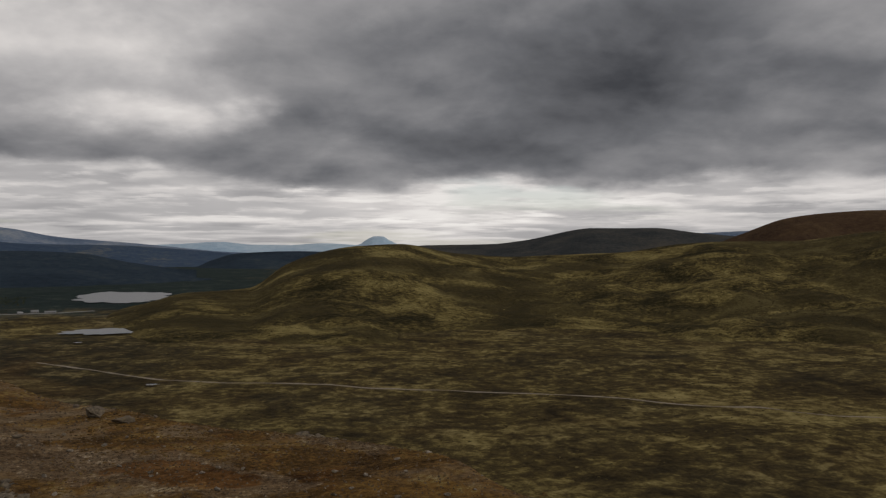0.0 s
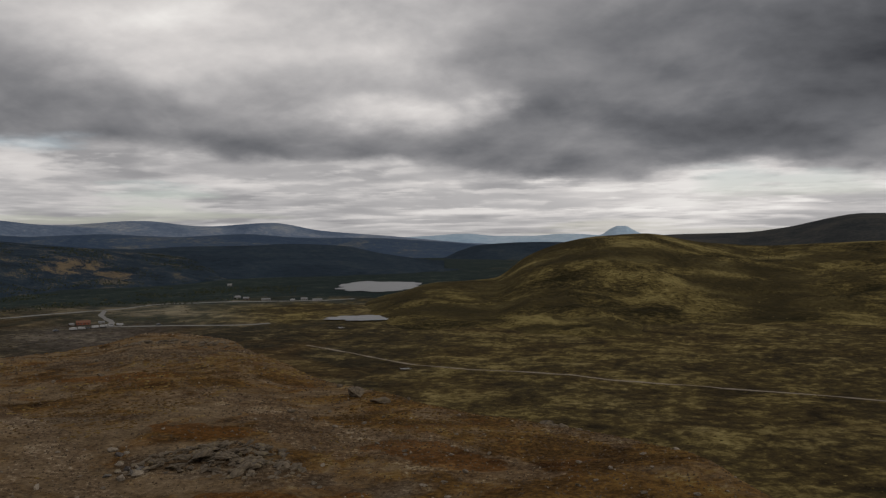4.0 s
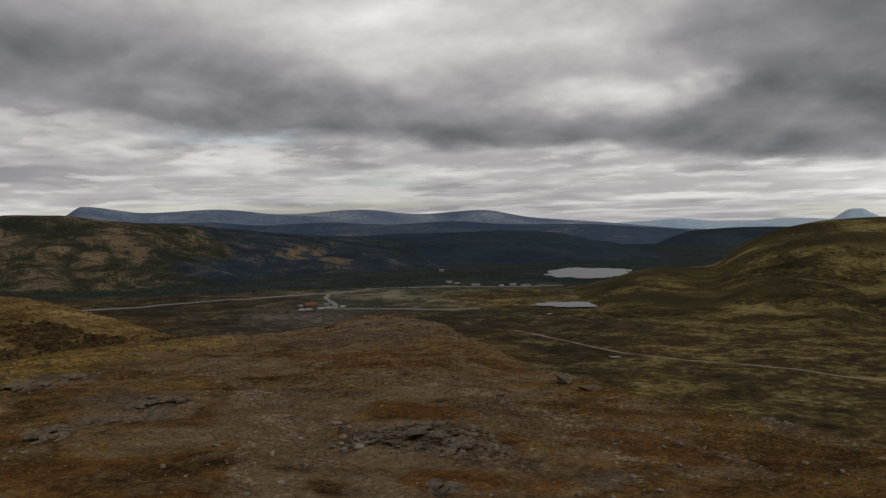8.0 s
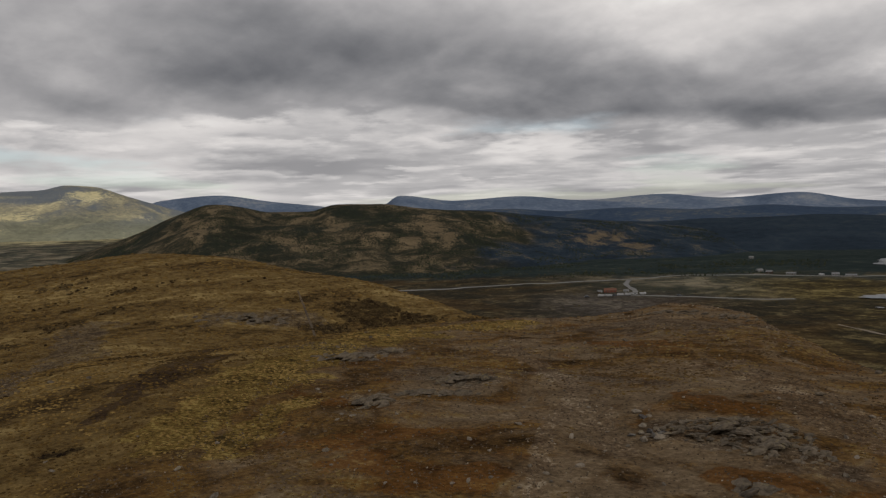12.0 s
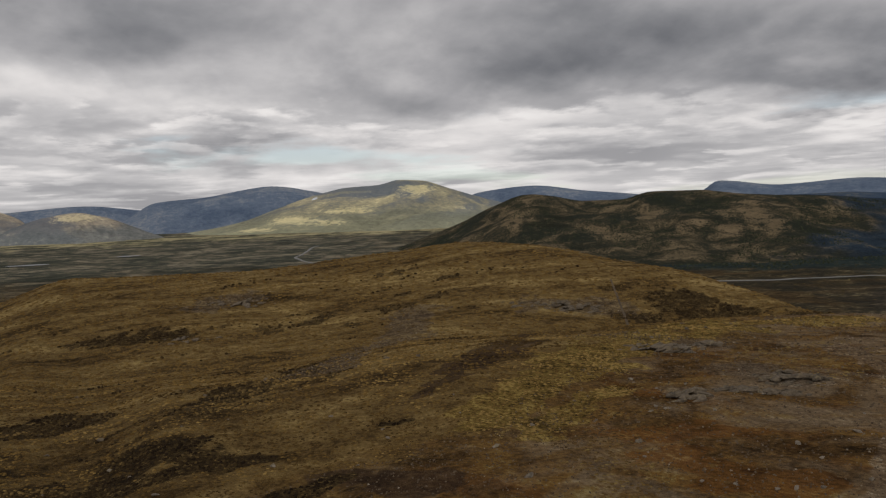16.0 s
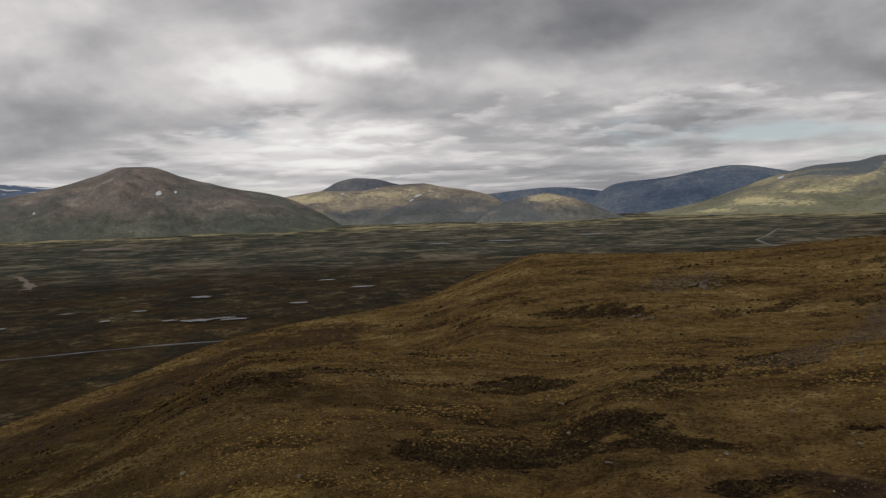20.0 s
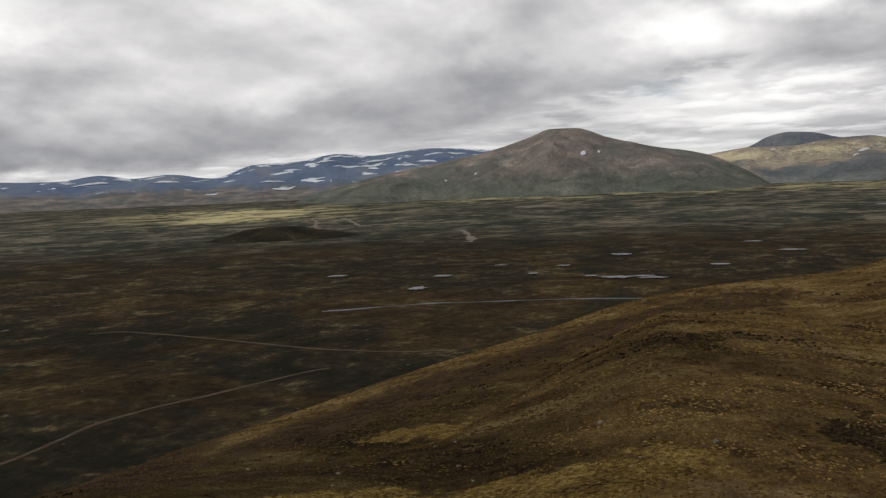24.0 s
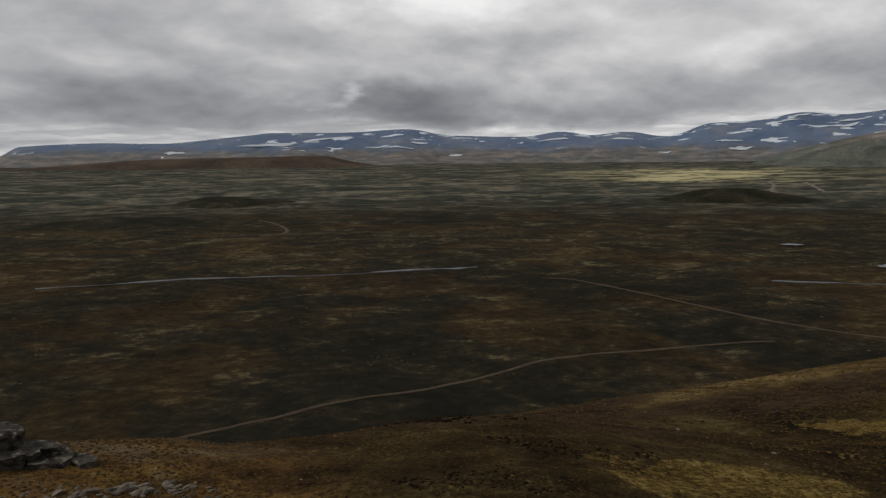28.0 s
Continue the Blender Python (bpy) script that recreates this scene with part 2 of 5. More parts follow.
# Standing water on the plain: azimuth, distance, half length across, half length along the view.
WATER = [
    (18.6, 1190, 62, 125, "lake"), (19.6, 716, 33, 24, "pond"), (119.8, 606, 12, 7, "pond"), (118.0, 611, 8, 4, "pond"), (121.6, 617, 5, 4, "pond"), (123.4, 700, 6, 4, "pond"), (127.8, 720, 5, 4, "pond"), (113.0, 690, 7, 5, "pond"), (108.5, 820, 10, 7, "pond"), (111.0, 930, 9, 7, "pond"), (133.8, 574, 6, 8, "pond"), (132.0, 649, 7, 7, "pond"),
    (139.4, 688, 8, 6, "pond"), (119.5, 796, 9, 9, "pond"), (125.6, 644, 4, 5, "pond"), (117.4, 600, 9, 4, "pond"),
    (92.5, 1900, 26, 22, "pond"), (98.4, 1740, 40, 20, "pond"), (103.0, 1700, 26, 18, "pond"), (101.0, 1500, 12, 10, "pond"),
    (21.3, 640, 2.6, 3, "pond"), (16.8, 433, 3, 2, "pond"), (125.3, 2090, 55, 60, "sandbank"),
]


def wet(x, y):
    """1 on and beside standing water, 0 away from it."""
    near = np.zeros(np.shape(x))
    for az, r, across, along, _ in WATER:
        cx, cy = xy(az, r)
        ux, uy = cx / r, cy / r
        a, b = (x - cx) * uy - (y - cy) * ux, (x - cx) * ux + (y - cy) * uy
        near = np.maximum(near, 1 - step(np.hypot(a / across, b / along), 1.15, 2.0))
    return near


def column(az, r):
    """The bare height of the land along one azimuth, for distances r."""
    rb = curve(az, BROW[:, 0], BROW[:, 1])
    zb = EYE - rb * tan(curve(az, BROW[:, 0], BROW[:, 2]))
    rc, zc, dip = (curve(az, CREST[:, 0], CREST[:, k]) for k in (1, 2, 3))
    rc = max(rc, rb + 6)
    nodes = [0, 10, rb, (rb + rc) / 2, rc, rc + zc / 0.75, rc + zc / 0.33, 5000]
    zs = [62, 62, zb, (zb + zc) / 2 - dip, zc, zc * 0.38, -0.6, -0.6]
    return curve(r, nodes, zs)


def far_rise(x, y, r):
    """The wide plain to the left of the golden hill climbs gently towards the mountains."""
    az = np.degrees(np.arctan2(-x, y))
    az = np.where(az < -130, az + 360, az)
    return 0.0165 * np.maximum(r - 1200, 0) * step(az, 56, 66) * (1 - step(az, 205, 225))


def lumps(x, y, r, z):
    """Undulation of the ground, finer near the knoll, calmer on the plain and by the water."""
    high = step(z, 6, 30)
    near = 0.28 * (1 - 0.6 * step(r, 90, 160)) * fbm(x, y, 9.0, 5, 0.55) * step(r, 8, 20) + (0.9 - 0.4 * step(r, 100, 180)) * fbm(x + 40, y, 38.0, 4) * step(r, 30, 110)
    dry = 1 - wet(x, y)
    plain = np.maximum(2.6 * fbm(x, y, 150.0, 5, 0.55), -0.2) * dry + 0.12 * fbm(x, y, 40.0, 3)
    plain = plain + 5 * np.maximum(fbm(x - 300, y + 90, 520.0, 4) - 0.22, 0) * dry * step(r, 900, 1600)
    return near * high + plain * (1 - high) + far_rise(x, y, r)


# ------------------------------------------------------------------ materials
def surface(name, rough=0.9, specular=0.25, metallic=0.0):
    """An empty material with its shader: the material, its nodes and the shader node."""
    m = bpy.data.materials.new(name)
    m.use_nodes = True
    n = Nodes(m.node_tree)
    shader = n.add("ShaderNodeBsdfPrincipled", {"Roughness": rough, "Specular IOR Level": specular, "Metallic": metallic})
    n.add("ShaderNodeOutputMaterial", {"Surface": shader.outputs[0]})
    return m, n, shader


def place(n):
    return n.add("ShaderNodeTexCoord").outputs["Object"]


def bump(n, shader, height, strength, distance):
    b = n.add("ShaderNodeBump", {"Height": height, "Strength": strength, "Distance": distance})
    n.put(shader.inputs["Normal"], b.outputs[0])


def plain(name, colour, rough=0.8, vary=0.25, scale=3.0, metallic=0.0, specular=0.3):
    """A paint, stone or timber with stains at two scales."""
    m, n, s = surface(name, rough, specular, metallic)
    at = place(n)
    f = n.math("ADD", n.math("MULTIPLY", n.noise(at, scale, 5), 0.6), n.math("MULTIPLY", n.noise(at, scale * 7, 4), 0.4))
    n.put(s.inputs["Base Color"], n.mix(n.span(f, 0.3, 0.7), [c * (1 - vary) for c in colour], [min(1, c * (1 + vary)) for c in colour]))
    bump(n, s, f, 0.25, 0.05 / scale)
    return m


def heath(name, stops, size, bumpy=1.0, second=None, side=None, stretch=(1.0, 1.0, 1.0), sharp=(0.41, 0.60), belt=None, bare_or_sunlit=None):
    """Fell vegetation: patches of moss, lichen and heather at many sizes; far ranges also hold haze, sun and shade in
    their colours. stops: colours from hollow to hummock; size: metres of the largest patch.
    """
    m, n, s = surface(name, 1.0, 0.02)
    at = n.add("ShaderNodeMapping", {"Vector": place(n), "Scale": stretch}).outputs[0]
    wide = n.noise(at, 1.0 / size, 12.0, 0.63, 0.6)
    grain = n.noise(at, 14.0 / size, 9.0, 0.66, 0.2)
    crumb = n.noise(at, 70.0 / size, 8.0, 0.66)
    f = n.math("ADD", n.math("MULTIPLY", wide, 0.48), n.math("ADD", n.math("MULTIPLY", grain, 0.30), n.math("MULTIPLY", crumb, 0.22)))
    f = n.span(f, sharp[0], sharp[1], smooth=False)
    colour = n.ramp(f, stops)
    if second:
        patch = n.span(n.noise(at, 0.35 / size, 8.0, 0.6, 0.8), second[0], second[1])
        colour = n.mix(n.math("MULTIPLY", patch, second[3]), colour, second[2])
    if side:
        colour = n.mix(n.add("ShaderNodeAttribute", attribute="side").outputs["Fac"], colour, n.ramp(f, side))
    if belt:      # own tone below a wavering height: green growth, painted sunlight, painted blue shade
        height = n.math("MULTIPLY_ADD", n.math("SUBTRACT", wide, 0.5), 160.0, n.add("ShaderNodeSeparateXYZ", {0: place(n)}).outputs[2])
        colour = n.mix(n.span(height, belt[0], belt[1], 0.8, 0.0), colour, n.mix(f, [c * 0.6 for c in belt[2]], [c * 1.5 for c in belt[2]]))
    if bare_or_sunlit:    # pale clearings, scree and painted sunlight, broken up by the growth round them
        bare_or_lit = n.span(n.math("ADD", n.add("ShaderNodeAttribute", attribute="bare_or_sunlit").outputs["Fac"], n.math("MULTIPLY", n.math("SUBTRACT", f, 0.5), 1.5)), 0.45, 1.0, 0.0, 0.8)
        colour = n.mix(bare_or_lit, colour, n.mix(f, [c * 0.7 for c in bare_or_sunlit], [c * 1.35 for c in bare_or_sunlit]))
    n.put(s.inputs["Base Color"], colour)
    bump(n, s, n.math("MULTIPLY_ADD", wide, 2.0, grain), 0.8 * bumpy, size / 30)
    return m


def ground_material():
    """Gravelly knoll top, golden lichen hill and dark boggy plain, mixed by where they lie."""
    m, n, s = surface("fell_ground", 1.0, 0.02)
    at = place(n)

    def where(name):
        return n.add("ShaderNodeAttribute", attribute=name).outputs["Fac"]

    far = n.noise(at, 1 / 110, 12.0, 0.64, 0.8)
    lie = n.add("ShaderNodeMapping", {"Vector": at, "Rotation": (0, 0, radians(-27)), "Scale": (1.0, 0.4, 1.0)}).outputs[0]
    streak = n.noise(lie, 1 / 9, 9.0, 0.62, 0.6)
    patch = n.noise(at, 1 / 26, 9.0, 0.58, 0.7)
    mid = n.noise(at, 1 / 5.5, 10.0, 0.66, 0.5)
    fine = n.noise(at, 1 / 1.6, 9.0, 0.68, 0.3)
    tiny = n.noise(at, 5.0, 5.0, 0.65)
    # plain: peat, moss, heather, sedge; the dark tones hold cloud shadow too
    f = n.math("ADD", n.math("MULTIPLY", far, 0.20), n.math("ADD", n.math("MULTIPLY", patch, 0.32), n.math("ADD", n.math("MULTIPLY", mid, 0.33), n.math("MULTIPLY", fine, 0.15))))
    f = n.span(f, 0.405, 0.595, smooth=False)
    # the western plain gets duller growth, with cloud shadow put into the colour
    f = n.math("SUBTRACT", f, n.math("MULTIPLY", where("west_shade"), 0.13))
    plain_c = n.ramp(f, [(0.0, (0.014, 0.013, 0.009)), (0.35, (0.023, 0.020, 0.013)), (0.56, (0.036, 0.029, 0.017)), (0.66, (0.046, 0.037, 0.020)), (0.74, (0.084, 0.066, 0.034)), (1.0, (0.15, 0.122, 0.066))])
    wide = n.span(n.math("ADD", n.math("MULTIPLY", far, 0.6), n.math("MULTIPLY", patch, 0.4)), 0.40, 0.60, smooth=False)
    # valley growth; over the far plain these tones also stand for haze
    green = n.ramp(wide, [(0.0, (0.030, 0.036, 0.028)), (0.40, (0.062, 0.066, 0.050)), (0.56, (0.088, 0.085, 0.063)), (0.64, (0.135, 0.120, 0.088)), (1.0, (0.24, 0.21, 0.15))])
    plain_c = n.mix(n.span(n.noise(at, 1 / 120, 9.0, 0.62, 0.8), 0.48, 0.58, 0.0, 0.55), plain_c, n.ramp(f, [(0.0, (0.022, 0.014, 0.007)), (0.4, (0.050, 0.030, 0.012)), (0.7, (0.075, 0.046, 0.018)), (1.0, (0.12, 0.080, 0.034))]))
    plain_c = n.mix(n.math("MULTIPLY", where("green"), 0.85), plain_c, green)
    gold_low = n.ramp(f, [(0.0, (0.018, 0.014, 0.008)), (0.30, (0.038, 0.028, 0.013)), (0.48, (0.056, 0.042, 0.017)), (0.60, (0.094, 0.071, 0.026)), (0.76, (0.148, 0.116, 0.044)), (1.0, (0.23, 0.185, 0.078))])
    plain_c = n.mix(where("dry"), plain_c, gold_low)
    plain_c = n.mix(n.math("MULTIPLY", where("gravel"), n.span(mid, 0.36, 0.6, 0.35, 0.9)), plain_c, n.ramp(f, [(0.0, (0.045, 0.038, 0.032)), (0.5, (0.085, 0.072, 0.061)), (1.0, (0.16, 0.14, 0.115))]))
    plain_c = n.mix(where("forest"), plain_c, n.ramp(f, [(0.0, (0.011, 0.017, 0.018)), (0.5, (0.018, 0.026, 0.025)), (0.85, (0.032, 0.042, 0.034)), (1.0, (0.075, 0.080, 0.055))]))
    # sunlight from a cloud gap painted pale, and strips of really pale ground
    plain_c = n.mix(n.math("MULTIPLY", where("pale"), n.span(far, 0.40, 0.58)), plain_c, (0.52, 0.45, 0.24))
    # golden hill: lichen cushions with dark dwarf birch between
    g = n.span(n.math("ADD", n.math("MULTIPLY", streak, 0.45), n.math("ADD", n.math("MULTIPLY", fine, 0.32), n.math("MULTIPLY", tiny, 0.23))), 0.405, 0.595, smooth=False)
    gold = n.ramp(g, [(0.0, (0.022, 0.015, 0.007)), (0.20, (0.052, 0.032, 0.012)), (0.42, (0.104, 0.067, 0.025)), (0.7, (0.158, 0.107, 0.040)), (1.0, (0.265, 0.192, 0.080))])
    # knoll top: grit, red-brown heath and pale stones
    k = n.span(n.math("ADD", n.math("MULTIPLY", mid, 0.34), n.math("ADD", n.math("MULTIPLY", fine, 0.38), n.math("MULTIPLY", tiny, 0.28))), 0.40, 0.60, smooth=False)
    heather = n.ramp(k, [(0.0, (0.018, 0.011, 0.005)), (0.28, (0.060, 0.033, 0.012)), (0.52, (0.106, 0.061, 0.020)), (0.66, (0.152, 0.080, 0.022)), (0.80, (0.156, 0.105, 0.034)), (1.0, (0.24, 0.18, 0.078))])
    grit = n.ramp(n.math("ADD", n.math("MULTIPLY", fine, 0.5), n.math("MULTIPLY", tiny, 0.5)), [(0.30, (0.040, 0.028, 0.016)), (0.46, (0.112, 0.078, 0.045)), (0.58, (0.186, 0.135, 0.082)), (0.72, (0.34, 0.28, 0.20))])
    bare = n.span(n.math("ADD", n.noise(at, 1 / 5.5, 9.0, 0.66, 1.2), n.math("MULTIPLY", where("bare"), 0.11)), 0.50, 0.68)
    heather = n.mix(n.span(n.noise(at, 1 / 3.4, 8.0, 0.62, 0.8), 0.52, 0.62, 0.0, 0.6), heather, n.ramp(k, [(0.0, (0.030, 0.014, 0.006)), (0.5, (0.098, 0.044, 0.014)), (1.0, (0.18, 0.095, 0.032))]))
    knoll = n.mix(bare, heather, grit)
    brown = n.ramp(g, [(0.0, (0.010, 0.007, 0.004)), (0.3, (0.023, 0.015, 0.007)), (0.6, (0.042, 0.028, 0.011)), (1.0, (0.10, 0.074, 0.028))])
    gold = n.mix(where("heath_side"), gold, brown)
    hill = n.mix(where("gold"), knoll, gold)
    rag = n.math("ADD", n.math("MULTIPLY", n.math("SUBTRACT", mid, 0.5), 1.1), n.math("MULTIPLY", n.math("SUBTRACT", fine, 0.5), 1.2))

    def bed(under, name, stops, most, fac):
        """Lay one kind of growth or bare ground over the rest, broken up at its edges."""
        return n.mix(n.span(n.math("ADD", where(name), rag), 0.34, 0.66, 0.0, most), under, n.ramp(fac, stops))

    speck = n.span(n.math("ADD", n.math("MULTIPLY", fine, 0.45), n.math("MULTIPLY", tiny, 0.55)), 0.40, 0.60, smooth=False)
    hill = bed(hill, "peat", [(0.0, (0.014, 0.009, 0.006)), (0.5, (0.036, 0.022, 0.013)), (1.0, (0.085, 0.054, 0.030))], 0.85, k)
    hill = bed(hill, "scree", [(0.0, (0.020, 0.015, 0.011)), (0.35, (0.050, 0.038, 0.029)), (0.7, (0.088, 0.068, 0.051)), (1.0, (0.21, 0.17, 0.125))], 0.5, speck)
    hill = bed(hill, "trodden", [(0.0, (0.054, 0.034, 0.019)), (0.5, (0.130, 0.091, 0.056)), (0.8, (0.185, 0.135, 0.086)), (1.0, (0.34, 0.28, 0.20))], 0.6, speck)
    hill = bed(hill, "rust", [(0.0, (0.030, 0.013, 0.005)), (0.45, (0.088, 0.040, 0.011)), (0.8, (0.145, 0.066, 0.018)), (1.0, (0.20, 0.125, 0.04))], 0.85, k)
    hill = bed(hill, "yellow", [(0.0, (0.026, 0.019, 0.007)), (0.30, (0.082, 0.053, 0.014)), (0.65, (0.165, 0.111, 0.030)), (1.0, (0.28, 0.205, 0.066))], 0.9, speck)
    hill = bed(hill, "birch", [(0.0, (0.010, 0.007, 0.004)), (0.5, (0.026, 0.017, 0.008)), (0.8, (0.060, 0.040, 0.016)), (1.0, (0.15, 0.10, 0.038))], 0.88, speck)
    colour = n.mix(where("plain"), hill, plain_c)
    n.put(s.inputs["Base Color"], colour)
    bump(n, s, n.math("ADD", fine, n.math("MULTIPLY", tiny, 0.45)), 1.0, 0.3)
    return m


GROUND = ground_material()
FELL = heath("lichen_fell", [(0.0, (0.018, 0.016, 0.008)), (0.28, (0.036, 0.029, 0.013)), (0.46, (0.066, 0.051, 0.021)), (0.56, (0.096, 0.074, 0.027)), (0.74, (0.135, 0.106, 0.038)), (1.0, (0.22, 0.178, 0.072))], 48, 2.0, (0.47, 0.56, (0.040, 0.032, 0.015), 0.72), None, (0.72, 1.0, 0.8), (0.42, 0.58))
# Bare fell whose dark tones hold a cloud's shadow.
FELL_SHADED = heath("shaded_fell", [(0.0, (0.024, 0.027, 0.029)), (0.5, (0.040, 0.041, 0.040)), (1.0, (0.066, 0.060, 0.050))], 120)
FELL_BROWN = heath("brown_fell", [(0.0, (0.035, 0.022, 0.014)), (0.5, (0.06, 0.037, 0.021)), (1.0, (0.09, 0.06, 0.03))], 140)
# Dark spruce with some blue distance haze put into its tones.
HAZY_SPRUCE = [(0.0, (0.014, 0.021, 0.029)), (0.5, (0.022, 0.033, 0.047)), (0.85, (0.032, 0.044, 0.054)), (1.0, (0.044, 0.051, 0.052))]
WOODED = heath("wooded_hill", [(0.0, (0.018, 0.020, 0.014)), (0.42, (0.034, 0.033, 0.022)), (0.57, (0.058, 0.048, 0.029)), (0.70, (0.092, 0.072, 0.043)), (1.0, (0.150, 0.118, 0.072))], 46, 1.6, (0.53, 0.60, (0.020, 0.024, 0.018), 0.8), HAZY_SPRUCE, (1.0, 1.0, 1.2), (0.42, 0.58), None, (0.128, 0.096, 0.057))
FOREST = heath("dark_forest", HAZY_SPRUCE, 260, 1.0, None, None, (1.0, 1.0, 2.5))
# Wooded foothills, their blue is distance haze put into the base colour.
FOOTHILL = heath("hazy_foothills", [(0.0, (0.032, 0.050, 0.084)), (0.6, (0.046, 0.068, 0.105)), (0.8, (0.085, 0.095, 0.105)), (1.0, (0.14, 0.14, 0.13))], 300, 1.0, None, None, (1.0, 1.0, 4.0))
MOUND = heath("dark_mound", [(0.0, (0.014, 0.015, 0.010)), (0.5, (0.027, 0.025, 0.016)), (0.75, (0.044, 0.037, 0.022)), (1.0, (0.11, 0.09, 0.05))], 40)
# Far rock: the blue and the paleness are haze painted as base colour.
HAZE_BLUE = heath("haze_blue_rock", [(0.0, (0.080, 0.110, 0.166)), (0.5, (0.128, 0.164, 0.228)), (0.75, (0.185, 0.215, 0.262)), (1.0, (0.26, 0.275, 0.29))], 340, 1.6)
HAZE_PALE = heath("haze_pale_rock", [(0.0, (0.26, 0.36, 0.46)), (1.0, (0.40, 0.48, 0.55))], 500)
# Grass with sunlight painted in pale and blue-grey shade painted between.
SUNLIT_GRASS = heath("sunlit_grass_mountain", [(0.0, (0.150, 0.165, 0.170)), (0.36, (0.235, 0.230, 0.190)), (0.54, (0.33, 0.305, 0.215)), (0.70, (0.43, 0.385, 0.25)), (1.0, (0.60, 0.53, 0.33))], 260, 1.6, (0.49, 0.59, (0.150, 0.175, 0.205), 0.85), None, (1.0, 1.0, 2.8), (0.38, 0.62), (40, 150, (0.275, 0.272, 0.178)), (0.66, 0.58, 0.33))
# Dun rock; blue-grey shade painted into its patches and foot, sunlight into pale spots.
DUN = heath("dun_mountain", [(0.0, (0.140, 0.140, 0.145)), (0.36, (0.245, 0.215, 0.180)), (0.56, (0.355, 0.305, 0.235)), (0.72, (0.44, 0.38, 0.28)), (1.0, (0.58, 0.50, 0.37))], 230, 1.6, (0.49, 0.60, (0.145, 0.155, 0.175), 0.85), None, (1.0, 1.0, 2.0), (0.38, 0.62), (60, 110, (0.150, 0.165, 0.165)), (0.60, 0.52, 0.33))
# Rocky peak, haze and shade mixed into its blue-grey base colour.
GREY_PEAK = heath("hazy_grey_peak", [(0.0, (0.105, 0.120, 0.150)), (0.5, (0.160, 0.170, 0.190)), (1.0, (0.25, 0.24, 0.235))], 220, 1.4)
STONY = heath("stony_mountain", [(0.0, (0.120, 0.112, 0.108)), (0.42, (0.205, 0.176, 0.156)), (0.70, (0.285, 0.240, 0.205)), (1.0, (0.43, 0.37, 0.31))], 150, 1.8, (0.46, 0.60, (0.130, 0.145, 0.130), 0.75), None, (1.0, 1.0, 1.6), (0.39, 0.61), (70, 150, (0.118, 0.132, 0.104)), (0.29, 0.25, 0.215))
MOUNTAIN_BROWN = heath("brown_mountain", [(0.0, (0.050, 0.038, 0.030)), (0.5, (0.085, 0.060, 0.045)), (1.0, (0.12, 0.092, 0.065))], 240)


def snow_material():
    """Rock tinted blue for distance haze, with old snow lying in level streaks."""
    m, n, s = surface("snow_streaked_rock", 0.85, 0.2)
    at = place(n)
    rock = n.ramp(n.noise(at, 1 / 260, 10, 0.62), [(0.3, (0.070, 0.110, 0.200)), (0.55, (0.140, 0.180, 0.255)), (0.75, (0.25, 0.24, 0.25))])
    long = n.add("ShaderNodeMapping", {"Vector": at, "Scale": (1, 1, 6.0)}).outputs[0]
    drift = n.noise(long, 1 / 150, 9.0, 0.57, 0.6)
    high = n.span(n.add("ShaderNodeSeparateXYZ", {0: at}).outputs[2], 60, 200, -0.06, 0.055)
    snow = n.span(n.math("ADD", drift, high), 0.625, 0.645)
    foot = n.span(n.math("MULTIPLY_ADD", n.noise(at, 1 / 150, 6), 90.0, n.add("ShaderNodeSeparateXYZ", {0: at}).outputs[2]), 130, 190, 1.0, 0.0)
    rock = n.mix(foot, rock, n.ramp(n.noise(long, 1 / 90, 8, 0.62), [(0.35, (0.095, 0.105, 0.105)), (0.52, (0.165, 0.150, 0.135)), (0.66, (0.27, 0.23, 0.19))]))
    n.put(s.inputs["Base Color"], n.mix(snow, rock, (0.68, 0.72, 0.76)))
    return m


SNOWY = snow_material()


def water_material():
    m, n, s = surface("still_water", 0.34, 0.5)
    at = place(n)
    n.put(s.inputs["Base Color"], n.mix(n.noise(at, 0.05, 4), (0.07, 0.078, 0.085), (0.11, 0.115, 0.12)))
    s.inputs["IOR"].default_value = 1.33
    bump(n, s, n.noise(at, 0.6, 4), 0.6, 0.25)
    return m


WATER_MAT = water_material()
TRACK = plain("pale_gravel_track", (0.17, 0.14, 0.105), 0.95, 0.3, 0.12)
PEAT = plain("trodden_peat_track", (0.075, 0.052, 0.029), 0.95, 0.35, 0.12)
ROAD = plain("worn_asphalt", (0.15, 0.146, 0.138), 0.9, 0.15, 0.1)


